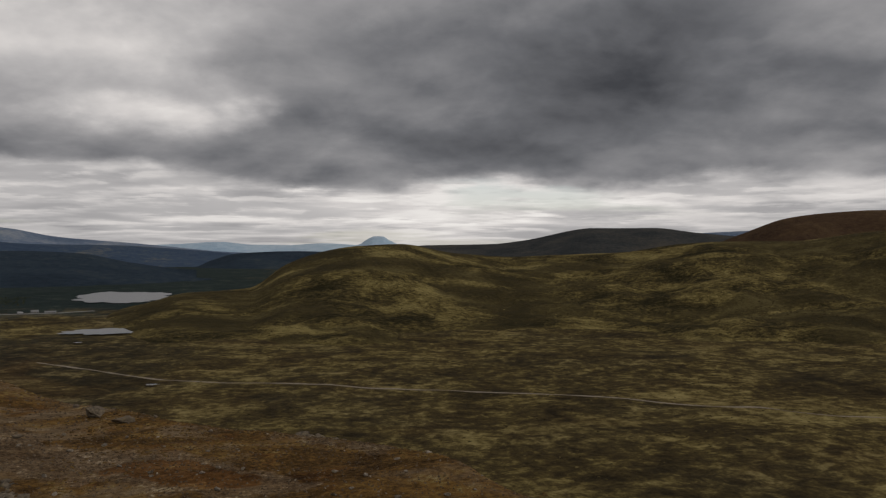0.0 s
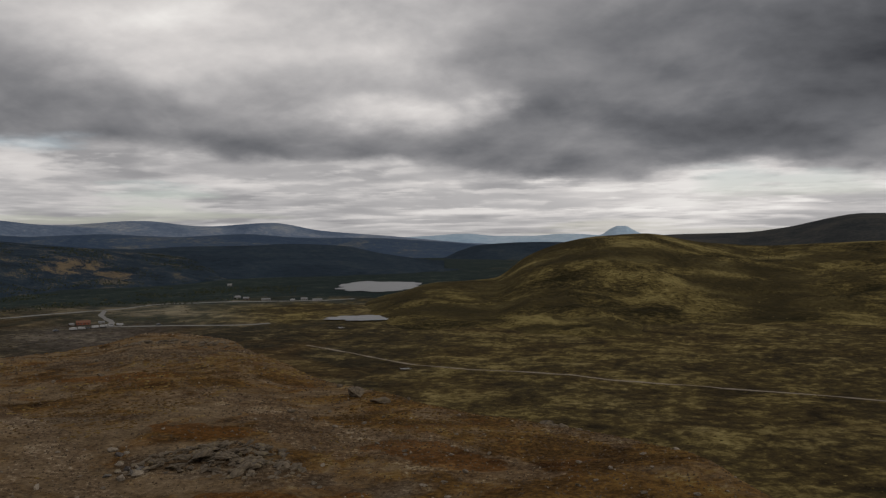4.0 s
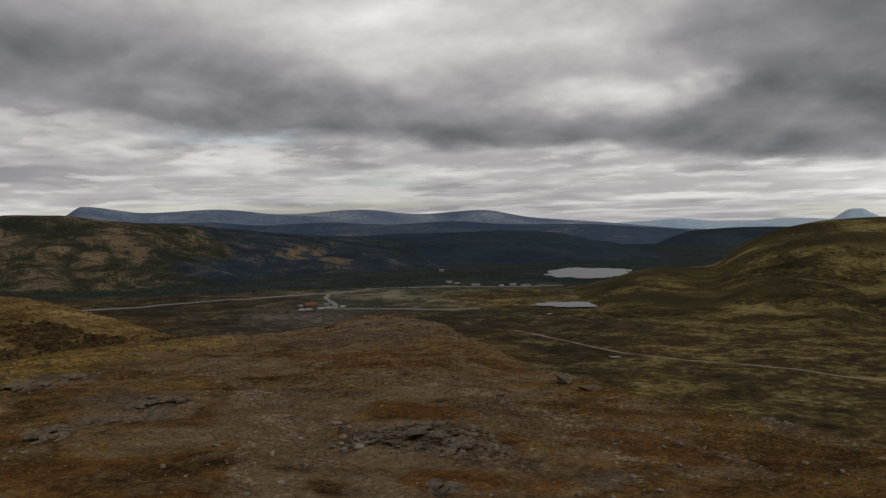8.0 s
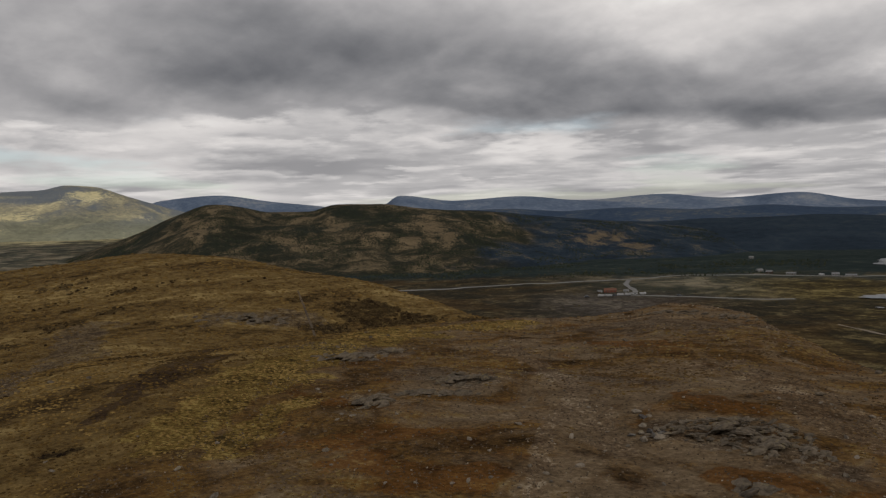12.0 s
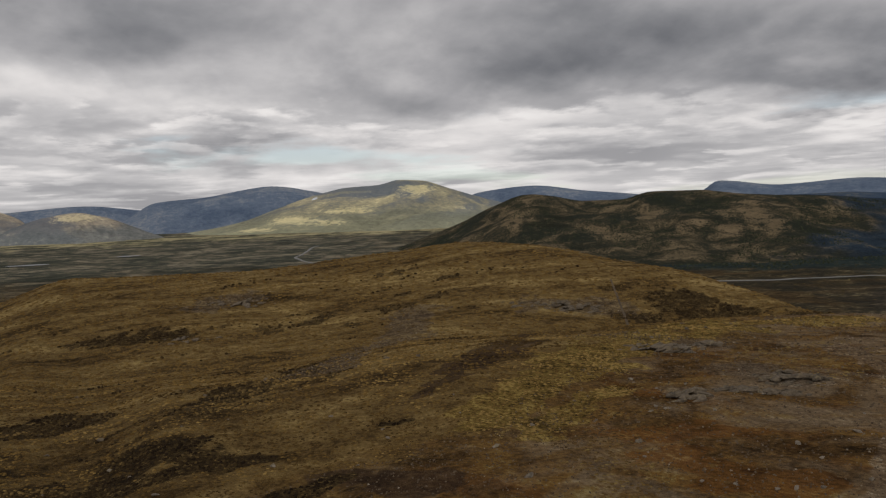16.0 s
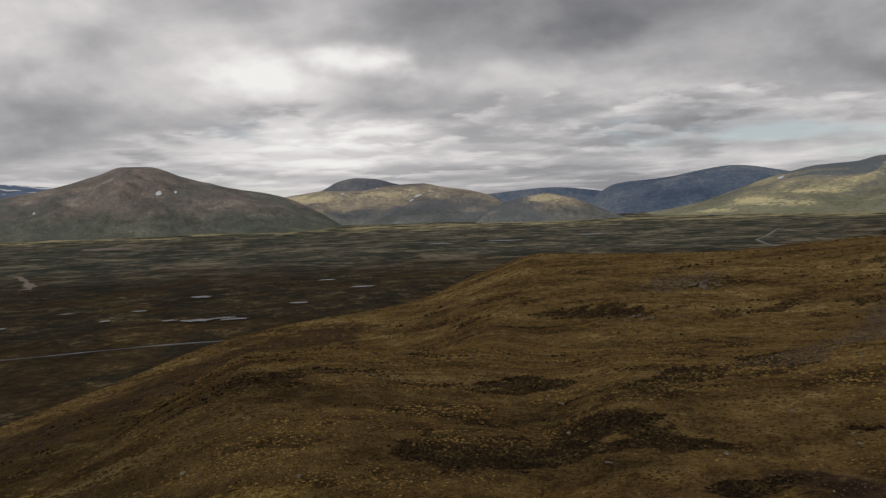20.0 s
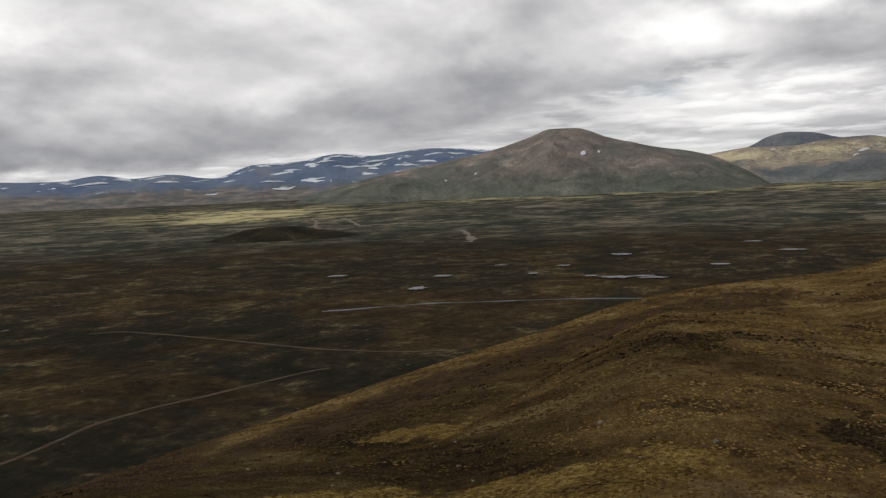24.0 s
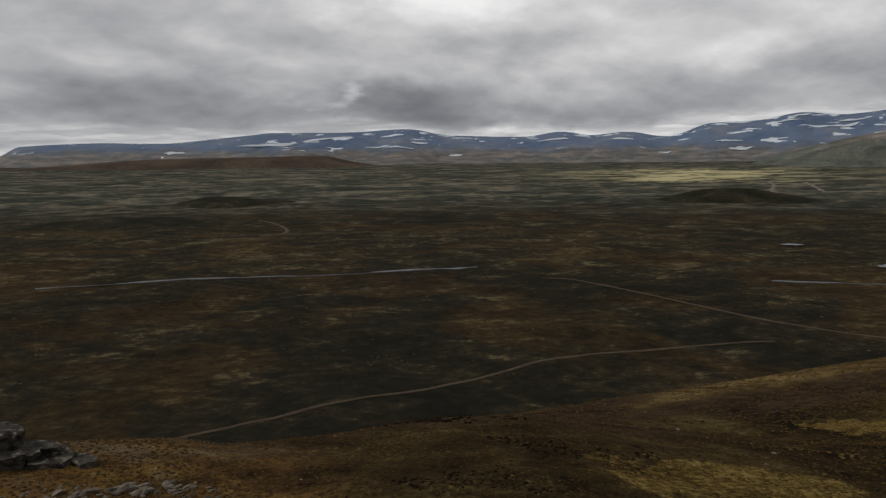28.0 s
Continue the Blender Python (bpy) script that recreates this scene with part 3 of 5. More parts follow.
# ------------------------------------------------------------------ the land
def grid_object(name, x, y, z, material, closed=False, attributes=None):
    """A sheet of quads from arrays of shape (rows, columns)."""
    rows, cols = x.shape
    mesh = bpy.data.meshes.new(name)
    mesh.vertices.add(rows * cols)
    mesh.vertices.foreach_set("co", np.stack([x, y, z], -1).astype(np.float32).ravel())
    i = np.arange(rows * cols).reshape(rows, cols)
    if closed:
        i = np.concatenate([i, i[:, :1]], 1)
    quads = np.stack([i[:-1, :-1], i[:-1, 1:], i[1:, 1:], i[1:, :-1]], -1).reshape(-1, 4)[:, ::-1]
    mesh.loops.add(quads.size)
    mesh.loops.foreach_set("vertex_index", quads.astype(np.int32).ravel())
    mesh.polygons.add(len(quads))
    mesh.polygons.foreach_set("loop_start", np.arange(0, quads.size, 4, dtype=np.int32))
    mesh.polygons.foreach_set("use_smooth", np.ones(len(quads), bool))
    for key, values in (attributes or {}).items():
        layer = mesh.attributes.new(key, "FLOAT", "POINT")
        layer.data.foreach_set("value", np.broadcast_to(values, x.shape).astype(np.float32).ravel())
    mesh.update()
    mesh.validate()
    mesh.materials.append(material)
    return new(name, mesh)


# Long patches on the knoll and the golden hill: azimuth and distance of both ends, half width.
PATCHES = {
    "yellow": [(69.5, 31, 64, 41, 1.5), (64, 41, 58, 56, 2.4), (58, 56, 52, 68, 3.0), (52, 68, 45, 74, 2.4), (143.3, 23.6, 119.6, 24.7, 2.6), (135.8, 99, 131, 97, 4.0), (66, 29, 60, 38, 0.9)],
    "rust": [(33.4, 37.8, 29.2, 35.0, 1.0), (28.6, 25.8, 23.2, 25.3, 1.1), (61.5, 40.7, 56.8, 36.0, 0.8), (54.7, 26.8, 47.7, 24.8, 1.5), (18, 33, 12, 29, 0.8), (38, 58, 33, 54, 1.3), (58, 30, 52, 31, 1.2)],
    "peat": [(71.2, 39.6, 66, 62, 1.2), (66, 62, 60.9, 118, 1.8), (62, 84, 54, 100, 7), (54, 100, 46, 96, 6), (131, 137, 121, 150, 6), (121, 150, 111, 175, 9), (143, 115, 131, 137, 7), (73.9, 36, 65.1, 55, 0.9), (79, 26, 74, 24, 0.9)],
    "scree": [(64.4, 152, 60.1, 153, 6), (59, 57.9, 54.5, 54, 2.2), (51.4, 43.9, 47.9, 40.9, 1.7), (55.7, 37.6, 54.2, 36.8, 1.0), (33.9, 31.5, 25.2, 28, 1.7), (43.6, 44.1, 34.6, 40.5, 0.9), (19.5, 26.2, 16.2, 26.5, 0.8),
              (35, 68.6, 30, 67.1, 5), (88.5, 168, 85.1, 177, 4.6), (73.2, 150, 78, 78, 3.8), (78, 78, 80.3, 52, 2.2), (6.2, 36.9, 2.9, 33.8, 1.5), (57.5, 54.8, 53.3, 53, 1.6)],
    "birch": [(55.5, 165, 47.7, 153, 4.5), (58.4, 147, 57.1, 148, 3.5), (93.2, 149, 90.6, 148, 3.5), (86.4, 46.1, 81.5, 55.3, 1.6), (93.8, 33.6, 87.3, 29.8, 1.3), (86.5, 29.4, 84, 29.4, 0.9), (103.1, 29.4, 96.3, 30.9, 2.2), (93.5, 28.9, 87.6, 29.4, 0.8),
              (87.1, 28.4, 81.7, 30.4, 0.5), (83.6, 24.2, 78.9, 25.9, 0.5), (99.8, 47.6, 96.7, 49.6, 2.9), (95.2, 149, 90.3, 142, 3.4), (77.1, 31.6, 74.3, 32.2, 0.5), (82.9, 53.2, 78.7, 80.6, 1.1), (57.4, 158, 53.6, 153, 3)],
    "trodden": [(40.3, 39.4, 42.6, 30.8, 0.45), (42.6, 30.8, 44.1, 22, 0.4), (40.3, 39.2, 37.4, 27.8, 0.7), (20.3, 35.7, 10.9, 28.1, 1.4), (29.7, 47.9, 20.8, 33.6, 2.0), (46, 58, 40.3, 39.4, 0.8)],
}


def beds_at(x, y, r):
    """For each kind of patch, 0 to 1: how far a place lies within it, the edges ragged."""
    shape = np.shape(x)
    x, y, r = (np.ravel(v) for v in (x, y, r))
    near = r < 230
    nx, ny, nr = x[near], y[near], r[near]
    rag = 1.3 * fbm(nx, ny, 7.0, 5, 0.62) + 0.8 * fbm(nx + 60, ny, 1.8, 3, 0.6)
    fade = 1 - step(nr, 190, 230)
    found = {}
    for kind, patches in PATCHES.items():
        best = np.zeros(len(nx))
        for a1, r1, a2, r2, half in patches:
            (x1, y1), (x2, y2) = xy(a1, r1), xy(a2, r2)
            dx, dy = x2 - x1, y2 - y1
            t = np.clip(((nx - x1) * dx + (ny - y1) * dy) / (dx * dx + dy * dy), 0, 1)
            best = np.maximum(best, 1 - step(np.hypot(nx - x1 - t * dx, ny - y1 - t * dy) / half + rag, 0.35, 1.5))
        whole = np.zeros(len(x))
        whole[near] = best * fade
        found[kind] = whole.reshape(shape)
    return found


def dark_patches(x, y):
    """Where dwarf birch grows: long patches that lie along the slope."""
    c, s = math.cos(radians(27)), math.sin(radians(27))
    along, aside = x * -s + y * c, x * c + y * s
    return step(0.8 * fbm(aside, along * 0.55, 7.0, 6, 0.64) + 0.55 * fbm(x, y, 34.0, 3), 0.24, 0.42)


def build_ground():
    azs = np.concatenate([np.arange(-40, 200, 0.25), np.arange(200, 320, 1.5)])
    rs = np.concatenate([[0.0], np.geomspace(1.0, 12, 20, endpoint=False), np.geomspace(12, 330, 245, endpoint=False), np.geomspace(330, 4900, 100)])
    wrapped = np.where(azs > 230, azs - 360, azs)
    z = np.stack([column(a, rs) for a in wrapped], 1)
    r = np.broadcast_to(rs[:, None], z.shape)
    az = np.broadcast_to(wrapped[None, :], z.shape)
    x, y = xy(az, r)
    z = z + lumps(x, y, r, z)
    wobble = fbm(x, y, 60.0, 5, 0.6)
    own = z - far_rise(x, y, r)      # height above the rising plain
    low = 1 - step(own + 6 * wobble, 8, 26)
    # golden lichen starts at the edge of the gritty knoll, and grows along its brow
    edge = curve(az.ravel(), [-40, 20, 35, 48, 56, 66, 80, 100, 130, 164, 178, 230], [200, 200, 200, 92, 52, 34, 27, 22, 16, 16, 32, 40]).reshape(z.shape)
    gold = step(r / edge + 0.45 * fbm(x, y, 22.0, 5, 0.6), 0.75, 1.2)
    flank = 0.22 * step(az + 14 * fbm(x, y, 30.0, 5, 0.6), 80, 108) + 0.7 * step(az + 14 * fbm(x, y, 30.0, 5, 0.6), 106, 136)
    # western plain darkened for cloud shadow, save a belt of bog
    west_shade = step(az, 96, 118) * np.maximum(1 - step(r + 80 * wobble, 470, 540), step(r + 150 * wobble, 800, 1000))
    rim = curve(az.ravel(), CREST[:, 0], CREST[:, 1]).reshape(z.shape)
    flank = flank * (1 - 0.95 * np.exp(-((r - rim + 6) / 17.0) ** 2) * (1 - step(az + 10 * wobble, 142, 156)))
    bare = np.exp(-((az - 36) / 20.0) ** 2) * (1 - step(r, 80, 140)) + 0.8 * np.exp(-((az - 40.3 - 5 * wobble) / 3.6) ** 2) * (1 - step(r, 32, 48))
    birch = dark_patches(x, y) * gold * step(own, 14, 26) * (1 - step(r, rim - 40, rim - 18))
    green = np.exp(-((az - 30) / 9.0) ** 2) * step(r + 60 * wobble, 640, 800)
    # far plain: lighter grey-green, with distance haze painted in
    green = np.maximum(green, 0.9 * step(az + 8 * wobble, 60, 80) * step(r + 200 * wobble, 900, 1500))
    dry = (1 - step(az + 10 * wobble, 10, 30)) * (0.85 + 0.5 * wobble) * step(r, 90, 200)
    dry = np.maximum(dry, np.exp(-((az - 24) / 6.0) ** 2) * step(r + 70 * wobble, 680, 730) * (1 - step(r + 60 * wobble, 870, 950)))
    woodland = step(az + 6 * wobble, 4, 9) * (1 - step(az + 8 * wobble, 62, 72)) * step(r + 90 * wobble, 900, 990)
    # sunlight through a gap in the cloud, painted on as a pale patch
    pale = 1.3 * np.exp(-((az - 145.5) / 6.5) ** 2) * step(r + 250 * wobble, 1850, 2050) * (1 - step(r + 300 * wobble, 2600, 2900))
    pale = np.maximum(pale, 0.6 * step(az, 58, 68) * (1 - step(az, 128, 138)) * step(r + 500 * wobble, 2500, 2900) * (1 - step(r + 400 * wobble, 3000, 3500)))
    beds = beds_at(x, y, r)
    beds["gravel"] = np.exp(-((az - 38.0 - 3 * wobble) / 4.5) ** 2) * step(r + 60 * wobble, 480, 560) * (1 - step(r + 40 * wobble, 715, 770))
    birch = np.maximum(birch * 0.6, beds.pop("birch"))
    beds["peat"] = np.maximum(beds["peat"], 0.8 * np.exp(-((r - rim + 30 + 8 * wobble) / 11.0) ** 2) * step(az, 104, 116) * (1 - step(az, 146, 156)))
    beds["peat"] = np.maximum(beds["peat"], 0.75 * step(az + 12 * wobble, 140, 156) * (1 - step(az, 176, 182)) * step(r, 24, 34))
    ob = grid_object("ground", x, y, z, GROUND, True, {**beds, "plain": low, "gold": gold, "bare": bare, "heath_side": flank, "west_shade": west_shade, "forest": woodland, "pale": pale, "birch": birch, "green": green, "dry": dry})
    tagged(ob, "gritty heather knoll, golden lichen hill and dark boggy plain", "ground", kind="structure")
    return rs, z[:, :960]


GROUND_R, GROUND_Z = build_ground()


def sample(grid, row, col):
    """Values between the points of a grid."""
    row, col = np.clip(row, 0, grid.shape[0] - 1.001), np.clip(col, 0, grid.shape[1] - 1.001)
    i, j = row.astype(int), col.astype(int)
    u, v = row - i, col - j
    return (grid[i, j] * (1 - u) + grid[i + 1, j] * u) * (1 - v) + (grid[i, j + 1] * (1 - u) + grid[i + 1, j + 1] * u) * v


def ground_z(az, r):
    """The height of the finished ground, for azimuths of -40 to 199."""
    az, r = np.atleast_1d(np.asarray(az, float)), np.atleast_1d(np.asarray(r, float))
    return sample(GROUND_Z, np.interp(np.log(r), np.log(np.maximum(GROUND_R, 0.1)), np.arange(len(GROUND_R))), (az + 40) / 0.25)


def ridge(name, points, near, back, material, label, category="hill", rough=1.0, fine=0.15, shape=1.0, forest=None, bare_or_sunlit_spots=()):
    """A hill or range seen from the knoll. points: azimuth, angle of its skyline, distance of its crest; near and back: how far its foot reaches."""
    points = sorted(points)
    a, e, d = (np.array(v, float) for v in zip(*points))
    azs = np.arange(a[0], a[-1] + fine / 2, fine)
    crest_r, el = curve(azs, a, d), curve(azs, a, e)
    cx, cy = xy(azs, crest_r)
    crest_z = EYE + crest_r * tan(el) + rough * crest_r * 0.00045 * fbm(cx, cy, crest_r.mean() * 0.045, 5, 0.55)
    fall = np.concatenate([np.linspace(1, 0, 56, endpoint=False) ** 1.25, np.linspace(0, 1, 14)])
    side = np.concatenate([-np.ones(56), np.ones(14)])
    reach = np.where(side < 0, near, back)
    f, s = fall[:, None], side[:, None]
    r = crest_r[None] + s * f * reach[:, None]
    x, y = xy(azs[None], r)
    round_top = 0.5 * (1 + np.cos(np.pi * np.minimum(f, 1) ** (0.85 * shape)))
    z = (crest_z[None] + 12) * round_top - 12
    size = near * 0.22
    z = z + rough * 0.34 * np.maximum(crest_z[None], 10) * fbm(x - 55, y + 20, near * 0.6, 3) * (4 * f * (1 - f)) * f * (s < 0)
    cut = fbm(x, y, size, 6, 0.55)
    z = z + rough * 0.16 * np.maximum(crest_z[None], 10) * cut * (4 * f * (1 - f)) - rough * 0.012 * np.abs(fbm(x + 77, y, size * 0.4, 4)) * crest_z[None] * (1 - np.exp(-f * 8))
    side = 1 - step(azs[None] + 5 * fbm(x, y, 160.0, 5, 0.6), *forest) if forest else np.zeros_like(z)
    seen = np.degrees(np.arctan2(z - EYE, r))
    bare_or_sunlit = np.zeros_like(z)
    for az, low, wide, tall in bare_or_sunlit_spots:
        bare_or_sunlit = np.maximum(bare_or_sunlit, np.exp(-((azs[None] - az) / wide) ** 2 - ((seen - low) / tall) ** 2) * (s < 0.5))
    tagged(grid_object(name, x, y, z, material, attributes={"side": side, "bare_or_sunlit": bare_or_sunlit}), label, category, kind="structure")
    return x, y, z


FELL_CREST = [(26, -7.5, 820), (22, -5.6, 830), (18, -4.2, 860), (14.7, -3.2, 900), (10.5, -2.86, 950), (8.1, -1.3, 980), (5.7, -0.43, 1000), (3.3, 0.0, 1000), (0.1, 0.16, 1020),
              (-3.9, -0.5, 1050), (-7.8, -0.7, 1080), (-11.7, -0.54, 1080), (-15.5, -0.35, 1080), (-19.1, 0.2, 1100), (-22.6, 0.39, 1100), (-26, 0.4, 1120), (-31, 1.02, 1150), (-45, 1.4, 1200), (-60, -1, 1200), (-72, -4, 1200)]
FELL_SIDE = ridge("fell_side", FELL_CREST, 560, 500, FELL, "long fell side with yellow lichen and brown heather patches", rough=1.0, shape=0.85)
ridge("shaded_fell", [(4, -1.5, 2200), (-1.5, 0.07, 2200), (-6.3, 0.18, 2200), (-8.6, 0.45, 2200), (-13.3, 1.29, 2200), (-17.4, 1.29, 2200), (-20.2, 0.96, 2200), (-23, 0.7, 2200), (-30, 0.3, 2200), (-40, -1.5, 2200)],
      700, 500, FELL_SHADED, "bare fell with cloud shadow put into its dark colour", rough=0.5)
ridge("brown_fell", [(-19, -0.6, 1750), (-22.6, 0.72, 1750), (-25.9, 1.91, 1750), (-28.4, 2.21, 1750), (-31, 2.32, 1750), (-45, 2.4, 1750), (-65, -1, 1750)], 450, 500, FELL_BROWN, "rounded brown heather fell", rough=0.4)
WOODED_HILL = ridge("wooded_hill", [(76, -2.3, 1750), (72.1, -1.21, 1700), (70.1, -0.51, 1650), (67.7, 0.59, 1600), (65.3, 1.29, 1560), (63.7, 1.14, 1550), (61.3, 0.72, 1550), (58.9, 0.70, 1540), (56.9, 1.13, 1540),
      (54.1, 1.12, 1540), (51, 0.74, 1540), (48.8, 0.56, 1560), (45.4, 0.33, 1600), (41.9, -0.14, 1650), (36.9, -0.54, 1700), (31.8, -1.1, 1750), (27, -2.2, 1800)],
      620, 500, WOODED, "hill with birch scrub, pale scree and grassy clearings", rough=0.9, forest=(43.5, 47.5), bare_or_sunlit_spots=[(50.4, -0.5, 1.7, 0.75), (49.2, -1.4, 1.2, 0.6), (51.6, -1.5, 1.0, 0.7), (38.5, -1.6, 2.2, 0.55), (36.3, -2.2, 1.6, 0.4), (55, -1.2, 1.6, 0.5), (57.5, -0.3, 1.3, 0.4), (66.5, -0.3, 1.3, 0.7), (60, -1.4, 1.4, 0.4)])
FOREST_HILL = ridge("forest_hill", [(54, 0.2, 1950), (48.7, 0.55, 1950), (43.5, 0.1, 1950), (37, -0.5, 1950), (34.9, -0.58, 1950), (31.6, -0.45, 1950), (27.6, -0.43, 1950), (24.8, -0.33, 1950), (21.3, -0.49, 1950), (17.9, -1.15, 1950), (14, -1.6, 1950)],
      610, 400, FOREST, "dark spruce forest hill across the valley", rough=0.6, shape=0.8)
ridge("forest_hill", [(16, -1.5, 3000), (14.2, -1.3, 3000), (11.3, -0.51, 3000), (7.5, -0.35, 3000), (3, -0.5, 3000), (-2, -1.4, 3000)], 700, 400, FOREST, "low forested ridge beyond the lake", rough=0.5)
ridge("forest_hill", [(44, -1.3, 1700), (38, -0.95, 1700), (33, -1.15, 1720), (29, -1.1, 1740), (25, -1.35, 1750), (21, -1.5, 1760), (17, -1.75, 1780), (13, -2.2, 1800)], 420, 300, FOREST, "dark spruce ridge above the valley floor", rough=0.6, shape=0.8)
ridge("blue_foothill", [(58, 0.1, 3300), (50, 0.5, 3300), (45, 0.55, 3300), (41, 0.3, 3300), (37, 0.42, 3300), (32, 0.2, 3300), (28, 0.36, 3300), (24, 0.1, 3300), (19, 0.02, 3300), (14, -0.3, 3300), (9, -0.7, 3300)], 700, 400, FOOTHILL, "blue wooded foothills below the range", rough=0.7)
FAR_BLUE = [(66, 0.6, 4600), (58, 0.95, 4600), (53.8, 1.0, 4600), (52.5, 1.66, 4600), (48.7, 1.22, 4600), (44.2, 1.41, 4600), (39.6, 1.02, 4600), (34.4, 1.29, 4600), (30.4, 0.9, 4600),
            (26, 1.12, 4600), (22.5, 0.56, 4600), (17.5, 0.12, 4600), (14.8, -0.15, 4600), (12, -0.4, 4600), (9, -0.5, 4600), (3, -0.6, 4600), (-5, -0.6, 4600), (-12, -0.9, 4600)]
ridge("blue_range", FAR_BLUE, 1100, 280, HAZE_BLUE, "long blue mountain range on the horizon", "mountain", 0.5)
ridge("pale_peak", [(4.5, -0.2, 4700), (3.0, 0.15, 4700), (2.45, 0.5, 4700), (1.95, 0.70, 4700), (1.45, 0.70, 4700), (0.9, 0.42, 4700), (0.2, 0.12, 4700), (-3, 0.0, 4700), (-9, -0.4, 4700)], 500, 180, HAZE_PALE, "pale blue pointed peak far away", "mountain", 0.3, 0.05)
ridge("pale_range", [(24, -0.3, 4800), (18, 0.0, 4800), (15.1, 0.13, 4800), (12.5, 0.27, 4800), (10.4, 0.1, 4800), (7.9, 0.08, 4800), (5.5, 0.2, 4800), (2, 0.0, 4800), (-4, -0.3, 4800)], 500, 140, HAZE_PALE, "pale hazy range beyond the lake valley", "mountain", 0.4, 0.05)
ridge("blue_dome", [(72, 0.6, 4700), (68.4, 1.64, 4700), (65, 1.92, 4700), (61.3, 1.43, 4700), (58.1, 1.06, 4700), (54, 0.4, 4700)], 600, 180, HAZE_BLUE, "blue-grey domed mountain behind the hills", "mountain", 0.3)
# its pale spots are sunlight painted on the slopes
SUNLIT = ridge("sunlit_mountain", [(91, -1.0, 3700), (89.2, -0.5, 3700), (86, 0.0, 3700), (79.5, 1.99, 3700), (77.9, 2.28, 3700), (75.7, 2.40, 3700), (74.2, 2.68, 3700), (72.7, 2.60, 3700), (70.7, 1.96, 3700), (66.9, 0.8, 3700), (62, -0.2, 3700)],
      1000, 500, SUNLIT_GRASS, "broad grassy mountain with sunlight painted pale on its slopes", "mountain", 1.0, bare_or_sunlit_spots=[(81.6, 0.15, 1.6, 0.32), (84.0, -0.42, 1.8, 0.16), (73.0, 2.1, 1.6, 0.35), (77.5, 0.7, 2.4, 0.25), (79.2, -0.1, 1.6, 0.2)])
ridge("blue_mountain", [(95, -0.6, 4400), (92.6, 0.59, 4400), (90.6, 1.68, 4400), (87.5, 1.94, 4400), (83.1, 2.55, 4400), (79.9, 2.05, 4400), (77, 1.2, 4400), (73, 0, 4400)], 900, 400, HAZE_BLUE, "steep mountain wall with blue haze put into its colour", "mountain", 0.4)
ridge("grassy_knob", [(101, -0.6, 3300), (99.2, 0.32, 3300), (97, 0.98, 3300), (95.5, 1.18, 3300), (94.1, 0.93, 3300), (90.7, -0.4, 3300), (88.5, -1.1, 3300)], 430, 260, DUN, "small pale grassy knob in the valley mouth", "hill", 1.2, 0.08, bare_or_sunlit_spots=[(95.6, 0.8, 1.4, 0.3)])
ridge("blue_range", [(104, 1.0, 4750), (98.7, 1.36, 4750), (95.1, 1.59, 4750), (91.4, 1.2, 4750), (87, 0.6, 4750)], 500, 140, HAZE_BLUE, "low blue range closing the valley", "mountain", 0.3)
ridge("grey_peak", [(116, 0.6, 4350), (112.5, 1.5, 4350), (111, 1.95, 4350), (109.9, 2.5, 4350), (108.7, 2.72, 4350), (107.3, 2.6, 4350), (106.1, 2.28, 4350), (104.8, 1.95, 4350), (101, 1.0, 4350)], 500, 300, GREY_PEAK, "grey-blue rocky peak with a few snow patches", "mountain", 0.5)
STONY_MOUNTAIN = ridge("stony_mountain", [(118, 0.5, 4000), (115.4, 1.0, 4000), (113.8, 1.53, 4000), (112.2, 1.75, 4000), (111.1, 1.86, 4000), (109.6, 1.8, 4000), (108.3, 1.84, 4000), (106.4, 2.1, 4000), (104.2, 2.22, 4000), (102.6, 1.9, 4000), (100.8, 1.62, 4000), (99, 1.05, 4000), (98.1, 0.4, 4000), (96, -0.6, 4000)],
      900, 500, DUN, "bare dun mountain with a few snow patches", "mountain", 0.9, bare_or_sunlit_spots=[(112, 1.3, 2.0, 0.3), (106.5, 1.5, 2.5, 0.3)])
GREAT_MOUNTAIN = ridge("great_mountain", [(144, -0.9, 3500), (140, 0.1, 3500), (135.8, 1.13, 3500), (130.3, 2.07, 3500), (128, 2.54, 3500), (125.4, 3.34, 3500), (124, 3.8, 3500), (122.2, 3.72, 3500), (120.2, 3.05, 3500), (116.9, 2.2, 3500), (115, 1.87, 3500),
      (113.1, 1.34, 3500), (111.5, 0.5, 3500), (108.5, -0.9, 3500)], 900, 600, STONY, "great rounded mountain of brown and grey-green slopes", "mountain", 1.15, bare_or_sunlit_spots=[(119.1, 1.4, 1.2, 0.35), (127.5, 1.6, 1.6, 0.4)])
SNOWY_RANGE = ridge("snowy_range", [(196, 0.1, 4650), (191.5, 0.25, 4650), (189.9, 0.94, 4650), (184.7, 1.17, 4650), (181.9, 1.13, 4650), (176.6, 1.59, 4650), (174.3, 1.79, 4650), (169.6, 1.82, 4650), (165, 2.02, 4650), (162.5, 1.6, 4650), (157, 1.42, 4650),
      (154.5, 1.74, 4650), (152.4, 1.48, 4650), (150.1, 1.66, 4650), (147.4, 1.33, 4650), (144.5, 2.12, 4650), (141.7, 2.25, 4650), (139, 2.67, 4650), (136.5, 2.48, 4650), (132.6, 2.84, 4650), (128, 2.5, 4650), (120, 1.5, 4650), (112, 0, 4650)],
      1300, 230, SNOWY, "blue-grey mountain range with streaks of old snow", "mountain", 0.8, 0.1)
